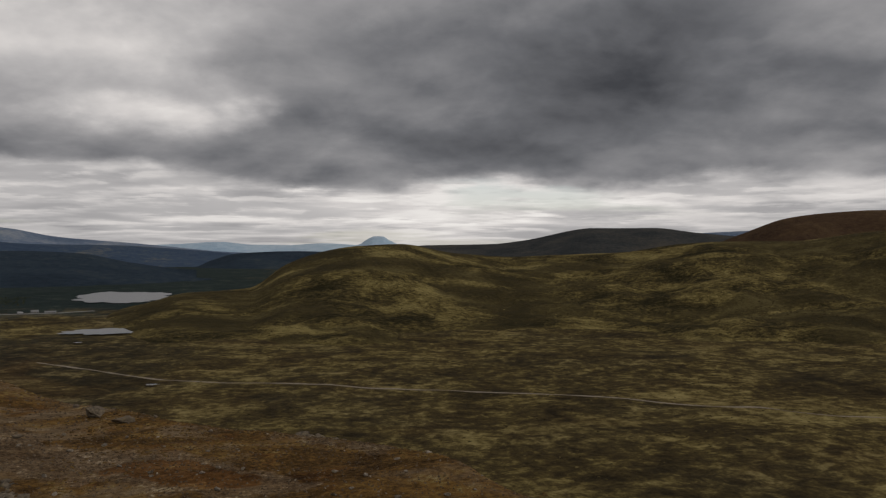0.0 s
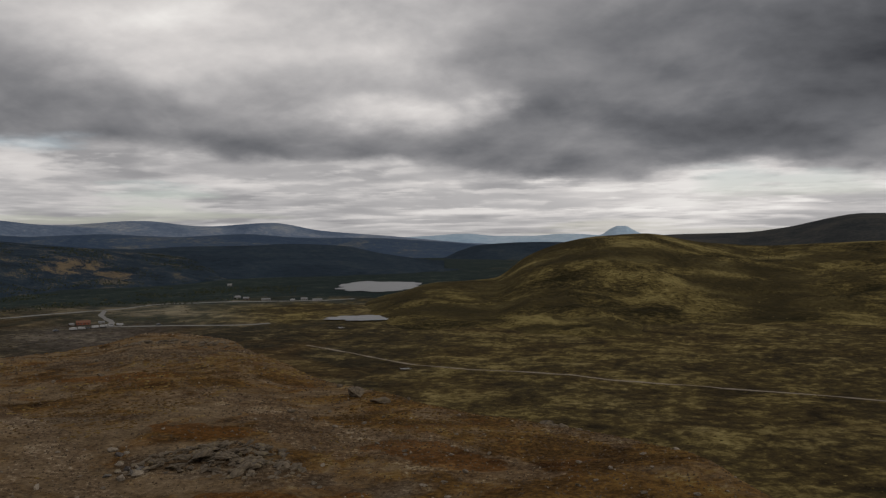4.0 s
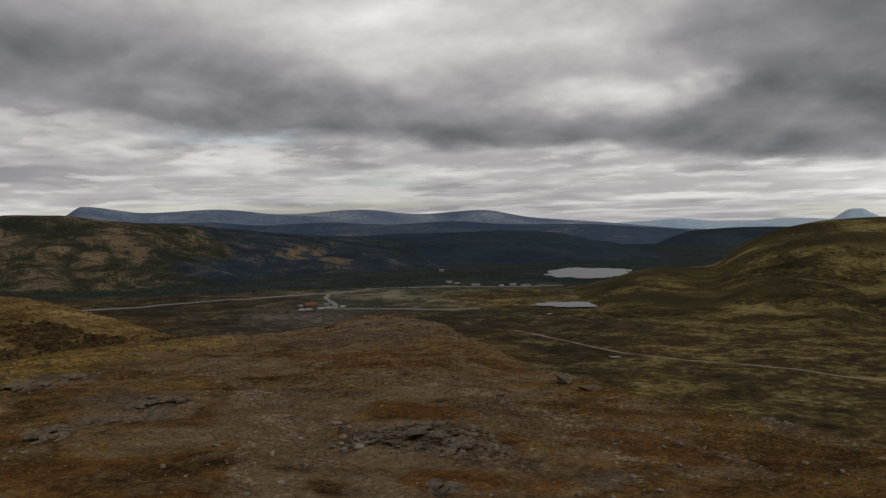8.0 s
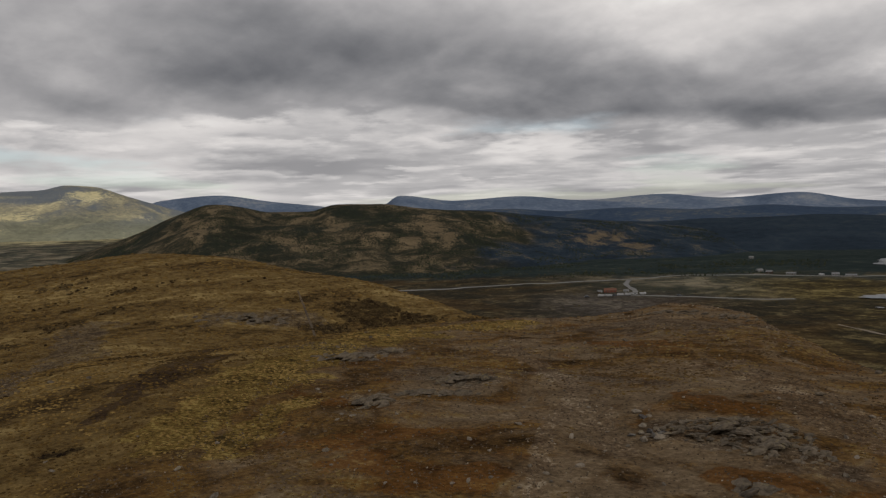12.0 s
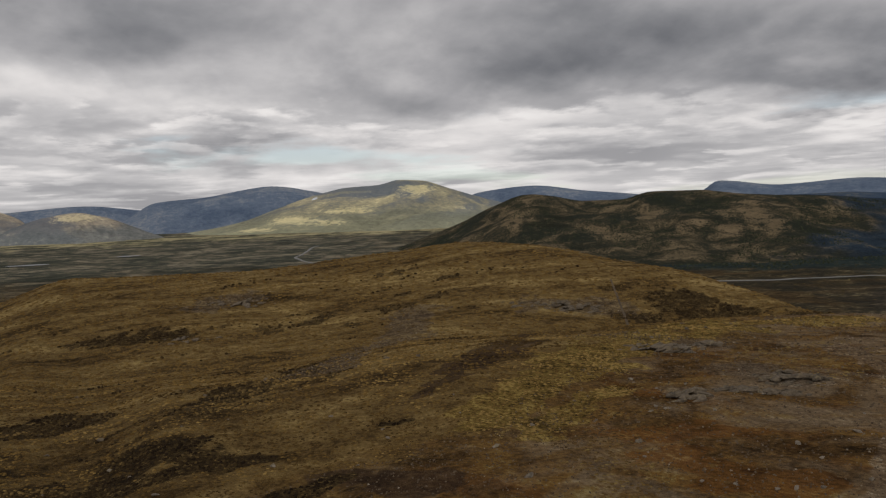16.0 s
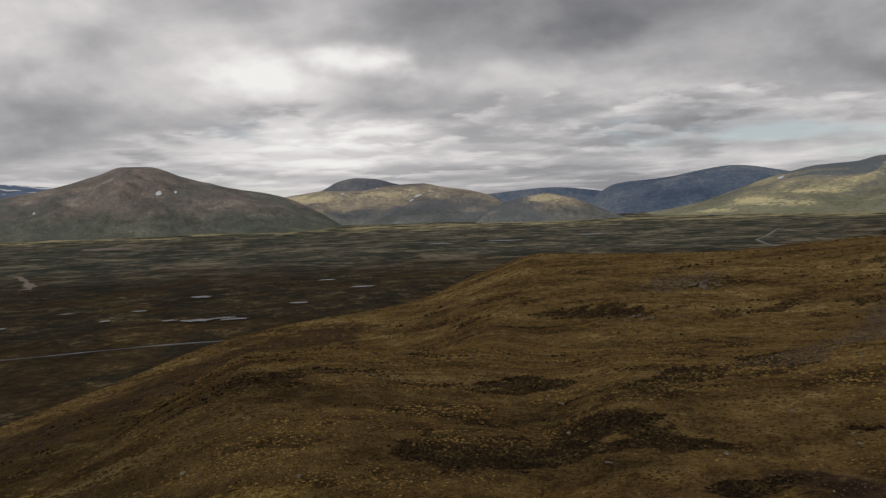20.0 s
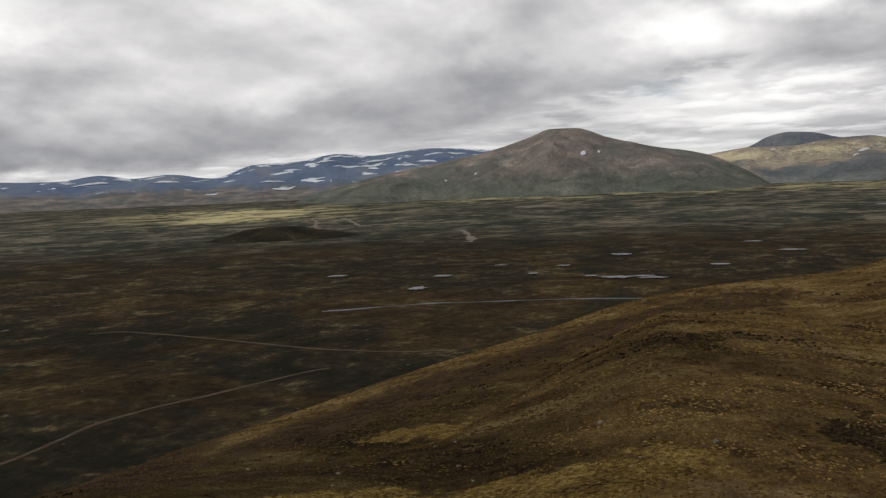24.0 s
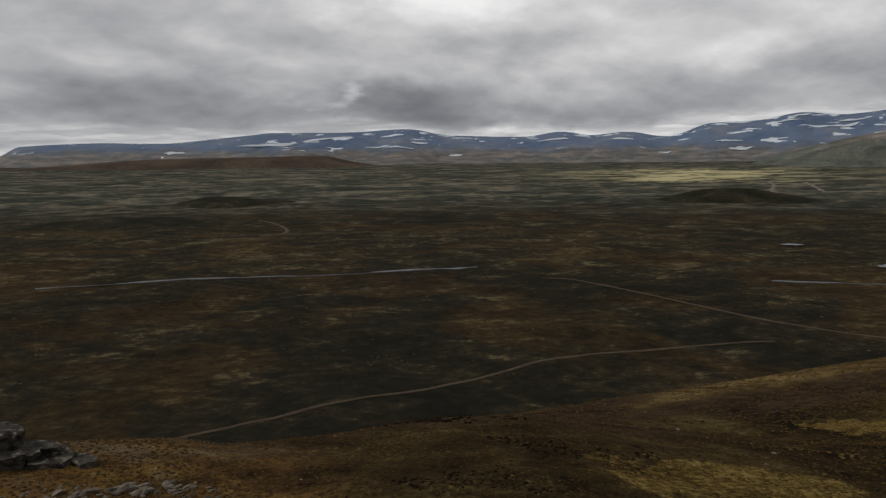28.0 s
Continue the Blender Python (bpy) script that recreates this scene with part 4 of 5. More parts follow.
ridge("brown_fell", [(205, -0.4, 3700), (191.6, -0.4, 3700), (181.9, 0.1, 3700), (175, 0.2, 3700), (171.2, 0.25, 3700), (168.8, -0.2, 3700), (165.6, -0.66, 3700), (160, -1.1, 3700)], 700, 300, MOUNTAIN_BROWN, "low brown heather fell before the mountains", "hill", 0.5)
ridge("dark_knob", [(150, -3.2, 1330), (148, -2.9, 1330), (144.7, -2.2, 1330), (142.7, -2.13, 1330), (140.7, -2.4, 1330), (138.3, -2.8, 1330), (136, -3.2, 1330)], 150, 110, MOUND, "low dark wooded mound on the plain", "hill", 0.5, 0.1)
ridge("dark_knob", [(192, -4.2, 980), (187.5, -3.75, 980), (183.9, -3.68, 980), (181.4, -3.72, 980), (178, -4.2, 980)], 200, 160, MOUND, "low brown and green mound on the plain", "hill", 0.5, 0.1)
ridge("dark_knob", [(182, -3.0, 1350), (178.3, -2.42, 1350), (176, -2.6, 1350), (172.9, -2.85, 1350), (168, -3.2, 1350)], 240, 160, MOUND, "low brown and green mound on the plain", "hill", 0.5, 0.1)
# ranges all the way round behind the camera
ridge("blue_range", [(190, 0.0, 4650), (215, 1.2, 4650), (250, 0.8, 4650), (285, 1.3, 4650), (320, 1.5, 4650), (345, 0.6, 4650), (352, -0.6, 4650)], 1100, 240, HAZE_BLUE, "long blue mountain range behind the knoll", "mountain", 0.6, 0.5)


# ------------------------------------------------------------------ water, roads and paths
def sheet_of_water(az, r, across, along, kind):
    """A pond with an uneven shore."""
    cx, cy = xy(az, r)
    ux, uy = cx / r, cy / r
    bm = bmesh.new()
    ring = []
    for k in range(72):
        t = 2 * math.pi * k / 72
        wob = 1 + (0.30 if across > 25 else 0.75) * float(fbm(np.array([2.6 * math.cos(t) + az]), np.array([2.6 * math.sin(t)]), 1.0, 5, 0.6)[0])
        p, q = across * wob * math.cos(t), along * wob * math.sin(t)
        px, py = cx + p * uy + q * ux, cy - p * ux + q * uy
        ring.append(bm.verts.new((px, py, 0.45 + float(far_rise(px, py, math.hypot(px, py))))))
    bm.faces.new(ring)
    mesh = bpy.data.meshes.new(kind)
    bm.normal_update()
    if bm.faces[:][0].normal.z < 0:
        bmesh.ops.reverse_faces(bm, faces=bm.faces[:])
    bm.to_mesh(mesh)
    bm.free()
    mesh.materials.append(WATER_MAT if kind != "sandbank" else TRACK)
    ob = new(kind, mesh)
    tagged(ob, {"lake": "grey lake reflecting the clouded sky", "pond": "small pale tarn lying in the bog", "sandbank": "pale bare gravel bank on the plain"}[kind], "water" if kind != "sandbank" else "gravel", kind="structure")


for item in WATER:
    sheet_of_water(*item)


def strip(name, points, width, material, label, category, lift=0.25, uneven=0.15):
    """A band that lies on the ground along points of azimuth and distance."""
    a, r = (np.array(v, float) for v in zip(*points))
    k = np.arange(len(a), dtype=float)
    t = np.linspace(0, len(a) - 1, 14 * len(a))
    px, py = xy(a, r)
    soft = np.ones(13) / 13      # bends are rounded
    cx, cy = (np.convolve(np.pad(np.interp(t, k, p), 6, mode="edge"), soft, "valid") for p in (px, py))
    gx, gy = np.gradient(cx), np.gradient(cy)
    g = np.hypot(gx, gy) + 1e-9
    half = np.maximum(width / 2 * (1 + uneven * fbm(cx, cy, 25.0, 4) * 3), 0.05)
    rows = []
    for s in (-1.0, -0.5, 0.5, 1.0):
        x, y = cx - s * half * gy / g, cy + s * half * gx / g
        az, rr = np.degrees(np.arctan2(-x, y)), np.hypot(x, y)
        az = np.where(az < -130, az + 360, az)
        z = ground_z(az, rr) + (lift if abs(s) < 0.9 else lift * 0.2)
        rows.append((x, y, z))
    x, y, z = (np.stack([row[i] for row in rows]) for i in range(3))
    return tagged(grid_object(name, x, y, z, material), label, category, kind="structure")


strip("gravel_track", [(24, 545), (20.5, 504), (17.6, 466), (14.7, 441), (10.5, 428), (6, 412), (0.8, 400), (-4.6, 396), (-11.7, 393), (-15.5, 389), (-18.4, 381), (-21.9, 380), (-24.2, 387), (-26.5, 378), (-28.9, 377), (-31, 385), (-38, 390)], 1.6, TRACK, "pale winding gravel track across the heath", "path", 0.25, 0.55)
strip("main_road", [(56, 790), (51, 798), (45.5, 821), (39.7, 878), (36.7, 886), (34.9, 913), (32.5, 950), (28.1, 948), (23.7, 930), (20, 960)], 7.5, ROAD, "grey main road along the valley floor", "road", 0.5)
strip("side_road", [(37.6, 722), (35.8, 719), (31.8, 705), (28.1, 690), (26, 700)], 6, ROAD, "light grey side road past the houses", "road", 0.4)
strip("side_road", [(36.6, 725), (36.2, 760), (37, 820), (36.7, 880)], 5, ROAD, "light grey side road past the houses", "road", 0.4)
strip("winding_road", [(80.2, 1350), (80.9, 1400), (81.8, 1538), (81.2, 1620), (80.9, 1700), (80.6, 1840), (80.0, 1960)], 6, ROAD, "pale road winding over the plain", "road", 0.6)
strip("river", [(190, 505), (186.3, 504), (180.8, 498), (175.6, 500), (169.8, 499), (163.3, 513), (160, 520)], 2.8, WATER_MAT, "narrow shining river on the plain", "river", 0.5, 0.8)
strip("river", [(141, 489), (136, 494), (130.5, 498), (123.1, 501), (116, 498)], 1.6, WATER_MAT, "narrow shining river on the plain", "river", 0.5, 0.9)
strip("dirt_track", [(156, 478), (153.8, 475), (148.9, 431), (143.8, 390), (141, 372), (135.3, 353), (131, 352)], 1.7, PEAT, "brown dirt track over the moor", "path", 0.3)
strip("dirt_track", [(140, 330), (142.4, 324), (153.8, 285), (161.8, 246), (170.1, 231), (176.2, 217), (186.2, 209)], 1.5, PEAT, "brown dirt track over the moor", "path", 0.3)

strip("stream_bed", [(130.5, 1316), (130.0, 1214), (129.7, 1086), (130.2, 1045)], 9, TRACK, "pale winding stream bed on the far plain", "stream", 0.8, 0.6)
strip("stream_bed", [(141.0, 1977), (140.5, 1749), (140.8, 1582), (140.2, 1498)], 8, TRACK, "pale winding stream bed on the far plain", "stream", 0.8, 0.6)
strip("stream_bed", [(138.8, 1918), (138.0, 1675), (137.6, 1528), (136.3, 1582)], 8, TRACK, "pale winding stream bed on the far plain", "stream", 0.8, 0.6)
strip("dirt_track", [(175.6, 982), (174.2, 909), (173.5, 837), (173.9, 786), (175.7, 766)], 3.5, PEAT, "brown dirt track over the moor", "path", 0.6)


# ------------------------------------------------------------------ things
def part(name, mesh, material, parent=None, label="", at=None):
    """A bmesh or mesh as one object, under its thing."""
    if isinstance(mesh, bmesh.types.BMesh):
        data = bpy.data.meshes.new(name)
        mesh.to_mesh(data)
        mesh.free()
        mesh = data
    if material and not mesh.materials:
        mesh.materials.append(material)
    ob = new(name, mesh)
    if parent:
        ob.parent = parent
    if at is not None:
        ob.matrix_basis = at
    return tagged(ob, label)


def box(w, d, h, x=0.0, y=0.0, z=0.0, bevel=0.0, taper=1.0):
    """A block on its base at x, y, z; taper narrows its top."""
    bm = bmesh.new()
    bmesh.ops.create_cube(bm, size=1.0)
    for v in bm.verts:
        k = taper if v.co.z > 0 else 1.0
        v.co = Vector((v.co.x * w * k + x, v.co.y * d * k + y, (v.co.z + 0.5) * h + z))
    if bevel:
        bmesh.ops.bevel(bm, geom=bm.edges[:], offset=bevel, segments=2, affect="EDGES")
    return bm


def rock_material(name, tint, lichen):
    m, n, s = surface(name, 0.9, 0.25)
    at = place(n)
    loc = n.add("ShaderNodeNewGeometry").outputs["Position"]
    big, small = n.noise(loc, 0.8, 8, 0.62, 0.4), n.noise(loc, 6.0, 7, 0.65)
    f = n.math("ADD", n.math("MULTIPLY", big, 0.5), n.math("MULTIPLY", small, 0.5))
    c = n.ramp(f, [(0.36, [v * 0.30 for v in tint]), (0.48, tint), (0.60, [min(1, v * 1.7) for v in tint])])
    spots = n.span(n.noise(loc, 3.2, 6, 0.6, 1.0), 0.55, 0.64)
    n.put(s.inputs["Base Color"], n.mix(n.math("MULTIPLY", spots, 0.6), c, lichen))
    bump(n, s, f, 0.7, 0.08)
    return m


ROCK = rock_material("grey_lichened_rock", (0.084, 0.066, 0.046), (0.16, 0.125, 0.066))
ROCK_PALE = rock_material("pale_granite", (0.135, 0.112, 0.085), (0.13, 0.105, 0.055))
ROCK_DARK = rock_material("dark_wet_rock", (0.055, 0.048, 0.044), (0.16, 0.15, 0.12))


def rock_mesh(seed, flat=0.6, facets=9):
    """A broken block about one metre across: a ball cut by planes and roughened."""
    rnd = random.Random(seed)
    bm = bmesh.new()
    bmesh.ops.create_icosphere(bm, subdivisions=3, radius=0.62)
    cuts = [(Vector((rnd.gauss(0, 1), rnd.gauss(0, 1), rnd.gauss(0, 0.8))).normalized(), rnd.uniform(0.22, 0.44)) for _ in range(facets)]
    for v in bm.verts:
        for direction, off in cuts:
            over = v.co.dot(direction) - off
            if over > 0:
                v.co -= direction * over * 0.94
        v.co += v.co.normalized() * 0.09 * noise.fractal(v.co * 3.1 + Vector((seed, 0, 0)), 0.9, 2.0, 4)
        v.co.z *= flat
    mesh = bpy.data.meshes.new("rock")
    bm.to_mesh(mesh)
    bm.free()
    return mesh


def with_material(mesh, material):
    copy = mesh.copy()
    copy.materials.append(material)
    return copy


BLOCKS = [rock_mesh(k, 0.45 + 0.06 * (k % 6), 8 + k % 4) for k in range(8)]
GREY = [with_material(b, ROCK) for b in BLOCKS]
PALE_ROCK = [with_material(b, ROCK_PALE) for b in BLOCKS]
BLACK = [with_material(b, ROCK_DARK) for b in BLOCKS]


def spot(az, r, sink=0.0):
    """A point on the ground."""
    x, y = xy(az, r)
    return Vector((float(x), float(y), float(ground_z(az, r)[0]) - sink))


def outcrop(az, r, across, along, height, count, blocks, label, seed, big=1.0):
    """Bedrock that breaks through the turf in tilted slabs."""
    rnd = random.Random(seed)
    base = spot(az, r)
    thing = tagged(new("rock_outcrop"), label, "rock")
    thing.matrix_basis = Matrix.Translation(base)
    turn = radians(az)
    for k in range(count):
        u, t = rnd.random() ** 0.6, rnd.uniform(0, 2 * math.pi)
        p, q = u * across * math.cos(t), u * along * math.sin(t)
        x, y = base.x + p * math.cos(turn) - q * math.sin(turn), base.y + p * math.sin(turn) + q * math.cos(turn)
        a = math.degrees(math.atan2(-x, y))
        a += 360 if a < -100 else 0
        z = float(ground_z(a, math.hypot(x, y))[0])
        size = big * rnd.uniform(0.35, 1.0) * (1.25 - 0.6 * u)
        lift = height * (1 - u * u) * rnd.random() ** 0.6
        m = Matrix.LocRotScale((x - base.x, y - base.y, z - base.z + lift * 0.7), Euler((radians(rnd.gauss(10, 9)), radians(rnd.gauss(-8, 8)), rnd.uniform(-0.5, 0.5) + turn)),
                               (size * rnd.uniform(1.2, 2.2), size * rnd.uniform(0.9, 1.4), size * rnd.uniform(0.55, 1.0)))
        part("slab", rnd.choice(blocks), None, thing, at=m)
    return thing


outcrop(30.3, 31.2, 3.0, 2.4, 0.55, 190, GREY, "low grey lichened rock slab breaking through the heath", 3, 0.36)
outcrop(27.0, 29.2, 1.9, 1.4, 0.30, 60, GREY, "low grey lichened rock slab breaking through the heath", 4, 0.36)
outcrop(29.0, 24.6, 0.7, 0.6, 0.18, 7, GREY, "small flat grey rock in rusty heather", 5, 0.6)
outcrop(54.8, 36.5, 1.0, 1.2, 0.35, 16, GREY, "small cluster of grey rock slabs", 6, 0.6)
outcrop(50.6, 38.0, 2.4, 0.9, 0.22, 40, GREY, "long low band of grey bedrock", 7, 0.45)
outcrop(48.4, 41.5, 1.9, 1.5, 0.4, 40, GREY, "rough grey rock outcrop on brown heath", 8, 0.5)
outcrop(56.7, 50.5, 2.6, 1.8, 0.4, 28, GREY, "rough grey rock outcrop on golden lichen", 9, 0.8)
outcrop(53.9, 52.5, 1.8, 1.0, 0.3, 16, GREY, "rough grey rock outcrop on golden lichen", 10, 0.7)
outcrop(62.3, 150, 6.0, 4.0, 1.0, 34, GREY, "grey crag with broken blocks on the golden hill", 11, 1.5)
outcrop(66.0, 150, 4.0, 3.0, 0.6, 12, GREY, "scattered grey blocks on the golden hill", 12, 1.2)
outcrop(3.8, 39.5, 3.4, 1.6, 0.35, 26, GREY, "stony grey patch at the edge of the knoll", 13, 0.65)
outcrop(85.5, 170, 8.0, 5.0, 0.5, 22, GREY, "grey scree patch on the golden hill", 14, 1.3)
outcrop(89.0, 140, 5.0, 4.0, 0.5, 14, GREY, "grey scree patch on the golden hill", 15, 1.1)
outcrop(33.6, 80, 3.4, 2.4, 0.35, 30, GREY, "grey stony hump at the end of the spur", 16, 0.6)
outcrop(29.5, 76, 2.6, 2.4, 0.6, 14, GREY, "grey stony hump at the end of the spur", 17, 0.6)

def slab_mesh(seed):
    """A cracked slab of bedrock, one metre each way, with broken corners."""
    rnd = random.Random(seed)
    bm = bmesh.new()
    bmesh.ops.create_cube(bm, size=1.0)
    bmesh.ops.subdivide_edges(bm, edges=bm.edges[:], cuts=5, use_grid_fill=True)
    chips = [(Vector((rnd.choice((-1, 1)) * rnd.uniform(0.4, 1), rnd.choice((-1, 1)) * rnd.uniform(0.4, 1), rnd.uniform(-0.7, 0.9))).normalized(), rnd.uniform(0.40, 0.58)) for _ in range(6)]
    for v in bm.verts:
        for direction, off in chips:
            over = v.co.dot(direction) - off
            if over > 0:
                v.co -= direction * over
        v.co += 0.10 * noise.noise_vector(v.co * 2.3 + Vector((seed * 3.7, 0, 0))) + 0.05 * noise.noise_vector(v.co * 6.0 + Vector((0, seed, 0)))
    mesh = bpy.data.meshes.new("slab")
    bm.to_mesh(mesh)
    bm.free()
    mesh.materials.append(ROCK_LEDGE)
    return mesh


def ledge_material():
    """Dark wet rock with pale lichen on its upper faces."""
    m, n, s = surface("lichen_capped_rock", 0.9, 0.2)
    geo = n.add("ShaderNodeNewGeometry")
    at = geo.outputs["Position"]
    up = n.add("ShaderNodeSeparateXYZ", {0: geo.outputs["Normal"]}).outputs[2]
    f = n.math("ADD", n.math("MULTIPLY", n.noise(at, 1.5, 8, 0.65, 0.4), 0.5), n.math("MULTIPLY", n.noise(at, 9.0, 7, 0.65), 0.5))
    rock = n.ramp(f, [(0.36, (0.010, 0.009, 0.007)), (0.50, (0.034, 0.028, 0.022)), (0.64, (0.080, 0.068, 0.052))])
    crust = n.math("MULTIPLY", n.span(n.noise(at, 3.5, 7, 0.66, 0.8), 0.50, 0.60), n.span(up, 0.25, 0.8, 0.12, 0.85))
    n.put(s.inputs["Base Color"], n.mix(crust, rock, n.ramp(n.noise(at, 7.0, 4), [(0.4, (0.13, 0.105, 0.060)), (0.6, (0.25, 0.23, 0.19))])))
    bump(n, s, f, 0.8, 0.08)
    return m


ROCK_LEDGE = ledge_material()
SLABS = [slab_mesh(k) for k in range(7)]


def cliff_edge():
    """The broken edge of bedrock close under the camera: stacked slabs, highest at one end."""
    rnd = random.Random(21)
    thing = tagged(new("rock_ledge"), "dark cracked rock ledge with pale lichen on its edges", "rock")
    base = spot(190, 22.4)
    thing.matrix_basis = Matrix.Translation(base)
    for r, first, last, slope in ((22.7, 186.9, 199, [(186.9, 18.7), (188.4, 18.2), (189.0, 17.9), (199, 17.4)]), (23.3, 188.8, 199, [(188.8, 17.4), (189.3, 16.75), (192.6, 16.15), (199, 15.8)])):
        az = first
        while az < last:
            wide = rnd.uniform(0.45, 1.1)
            top = EYE - r * tan(curve(az, *zip(*slope)))
            floor = float(ground_z(az, r)[0]) - 0.5
            while top > floor:
                tall = rnd.uniform(0.28, 0.55)
                x, y = xy(az + math.degrees(wide / 2 / r), r + rnd.gauss(0, 0.10))
                m = Matrix.LocRotScale(Vector((float(x), float(y), top - tall / 2)) - base, Euler((rnd.gauss(0, 0.05), rnd.gauss(0, 0.06), radians(az) + rnd.gauss(0, 0.25))), (wide * 1.15, rnd.uniform(0.9, 1.4), tall * 1.12))
                part("slab", SLABS[rnd.randrange(7)], None, thing, at=m)
                top -= tall
            az += math.degrees(wide * 0.85 / r)


cliff_edge()
outcrop(185.0, 20.4, 2.3, 0.5, 0.10, 60, PALE_ROCK, "pale rubble at the foot of the rock ledge", 19, 0.22)
outcrop(180.0, 19.6, 1.2, 0.3, 0.05, 18, GREY, "grey rubble along the edge of the knoll", 20, 0.16)

boulder = tagged(part("boulder", GREY[2], None, at=Matrix.LocRotScale(spot(20.3, 45.5) + Vector((0, 0, 0.22)), Euler((0.2, 0.1, 0.8)), (1.1, 0.9, 1.0))), "brown-grey angular boulder on the brow of the knoll", "rock")
tagged(part("boulder", GREY[4], None, at=Matrix.LocRotScale(spot(18.6, 43.0) + Vector((0, 0, 0.15)), Euler((0.1, 0.2, 0.3)), (0.9, 0.6, 0.6))), "low grey boulder half sunk in heath", "rock")


def stones():
    rnd = random.Random(5)
    for k in range(240):
        az = rnd.uniform(-6, 60) if k % 5 else rnd.uniform(60, 150)
        r = rnd.uniform(22, 40) if k % 3 else rnd.uniform(36, 78)
        size = rnd.uniform(0.07, 0.22) * (1 + (r > 40) * 0.6)
        m = Matrix.LocRotScale(spot(az, r, -0.18 * size), Euler((rnd.uniform(-0.3, 0.3), rnd.uniform(-0.3, 0.3), rnd.uniform(0, 6))), (size * rnd.uniform(1, 1.6), size, size * rnd.uniform(0.8, 1.3)))
        tagged(part("stone", (PALE_ROCK if k % 3 else GREY)[k % 8], None, at=m), "loose angular stone lying on the heath" if k % 3 else "loose grey stone lying on the heath", "stone", "loose stones on the knoll")
    for k in range(14):      # a little heap by the footpath
        az, r = 35.6 + rnd.gauss(0, 1.0), 31.5 + rnd.gauss(0, 1.3)
        size = rnd.uniform(0.15, 0.36)
        m = Matrix.LocRotScale(spot(az, r, -0.2 * size), Euler((rnd.uniform(-0.4, 0.4), rnd.uniform(-0.4, 0.4), rnd.uniform(0, 6))), (size * 1.3, size, size))
        tagged(part("stone", (PALE_ROCK if k % 3 else BLACK)[k % 8], None, at=m), "broken stone beside the bare path", "stone", "heap of stones by the path")


stones()


# ------------------------------------------------------------------ plants and pebbles, too many to count
def clumps(name, x, y, z, wide, high, tone, material, label, category, sides=4, belly=0.85, seed=1):
    """Many small domes in one mesh, each with a tone of its own."""
    rng = np.random.default_rng(seed)
    n = len(x)
    t = rng.uniform(0, 2 * np.pi, (n, 1)) + np.arange(sides) * 2 * np.pi / sides
    rings = []
    for level, reach in ((-0.25, 1.0), (0.62, belly)):
        out = wide[:, None] * reach * rng.uniform(0.65, 1.25, (n, sides))
        rings.append(np.stack([x[:, None] + out * np.cos(t), y[:, None] + out * np.sin(t), z[:, None] + high[:, None] * (level + rng.uniform(-0.15, 0.15, (n, sides)))], -1))
    top = np.stack([x + wide * rng.uniform(-0.3, 0.3, n), y + wide * rng.uniform(-0.3, 0.3, n), z + high], -1)[:, None]
    co = np.concatenate([*rings, top], 1)
    per = 2 * sides + 1
    k = np.arange(sides)
    nxt = (k + 1) % sides
    tris = np.concatenate([np.stack([k, nxt, sides + nxt], -1), np.stack([k, sides + nxt, sides + k], -1), np.stack([sides + k, sides + nxt, np.full(sides, 2 * sides)], -1)])
    faces = (tris[None] + per * np.arange(n)[:, None, None]).reshape(-1, 3)
    mesh = bpy.data.meshes.new(name)
    mesh.vertices.add(n * per)
    mesh.vertices.foreach_set("co", co.astype(np.float32).ravel())
    mesh.loops.add(faces.size)
    mesh.loops.foreach_set("vertex_index", faces.astype(np.int32).ravel())
    mesh.polygons.add(len(faces))
    mesh.polygons.foreach_set("loop_start", np.arange(0, faces.size, 3, dtype=np.int32))
    layer = mesh.attributes.new("tone", "FLOAT", "POINT")
    layer.data.foreach_set("value", np.repeat(tone, per).astype(np.float32))
    mesh.update()
    mesh.validate()
    mesh.materials.append(material)
    return tagged(new(name, mesh), label, category, kind="stuff")


def tuft_material(name, stops):
    m, n, s = surface(name, 1.0, 0.03)
    f = n.add("ShaderNodeAttribute", attribute="tone").outputs["Fac"]
    f = n.math("ADD", f, n.math("MULTIPLY", n.math("SUBTRACT", n.noise(place(n), 9.0, 4, 0.6), 0.5), 0.5))
    n.put(s.inputs["Base Color"], n.ramp(f, stops))
    return m


LICHEN_TUFT = tuft_material("lichen_cushion", [(0.0, (0.040, 0.024, 0.009)), (0.35, (0.088, 0.053, 0.017)), (0.7, (0.155, 0.097, 0.030)), (1.0, (0.25, 0.165, 0.056))])
HEATHER_TUFT = tuft_material("red_brown_heather", [(0.0, (0.046, 0.028, 0.012)), (0.4, (0.080, 0.048, 0.018)), (0.7, (0.115, 0.072, 0.024)), (1.0, (0.19, 0.135, 0.05))])
BIRCH_TUFT = tuft_material("dwarf_birch", [(0.0, (0.012, 0.008, 0.005)), (0.5, (0.032, 0.021, 0.010)), (0.8, (0.070, 0.046, 0.018)), (1.0, (0.15, 0.098, 0.036))])
SCRUB = tuft_material("willow_scrub", [(0.0, (0.026, 0.021, 0.010)), (0.5, (0.052, 0.040, 0.018)), (0.8, (0.09, 0.070, 0.028)), (1.0, (0.17, 0.135, 0.055))])
PEBBLE = tuft_material("pebbles", [(0.0, (0.045, 0.031, 0.019)), (0.6, (0.092, 0.068, 0.045)), (0.9, (0.135, 0.105, 0.072)), (1.0, (0.26, 0.22, 0.165))])


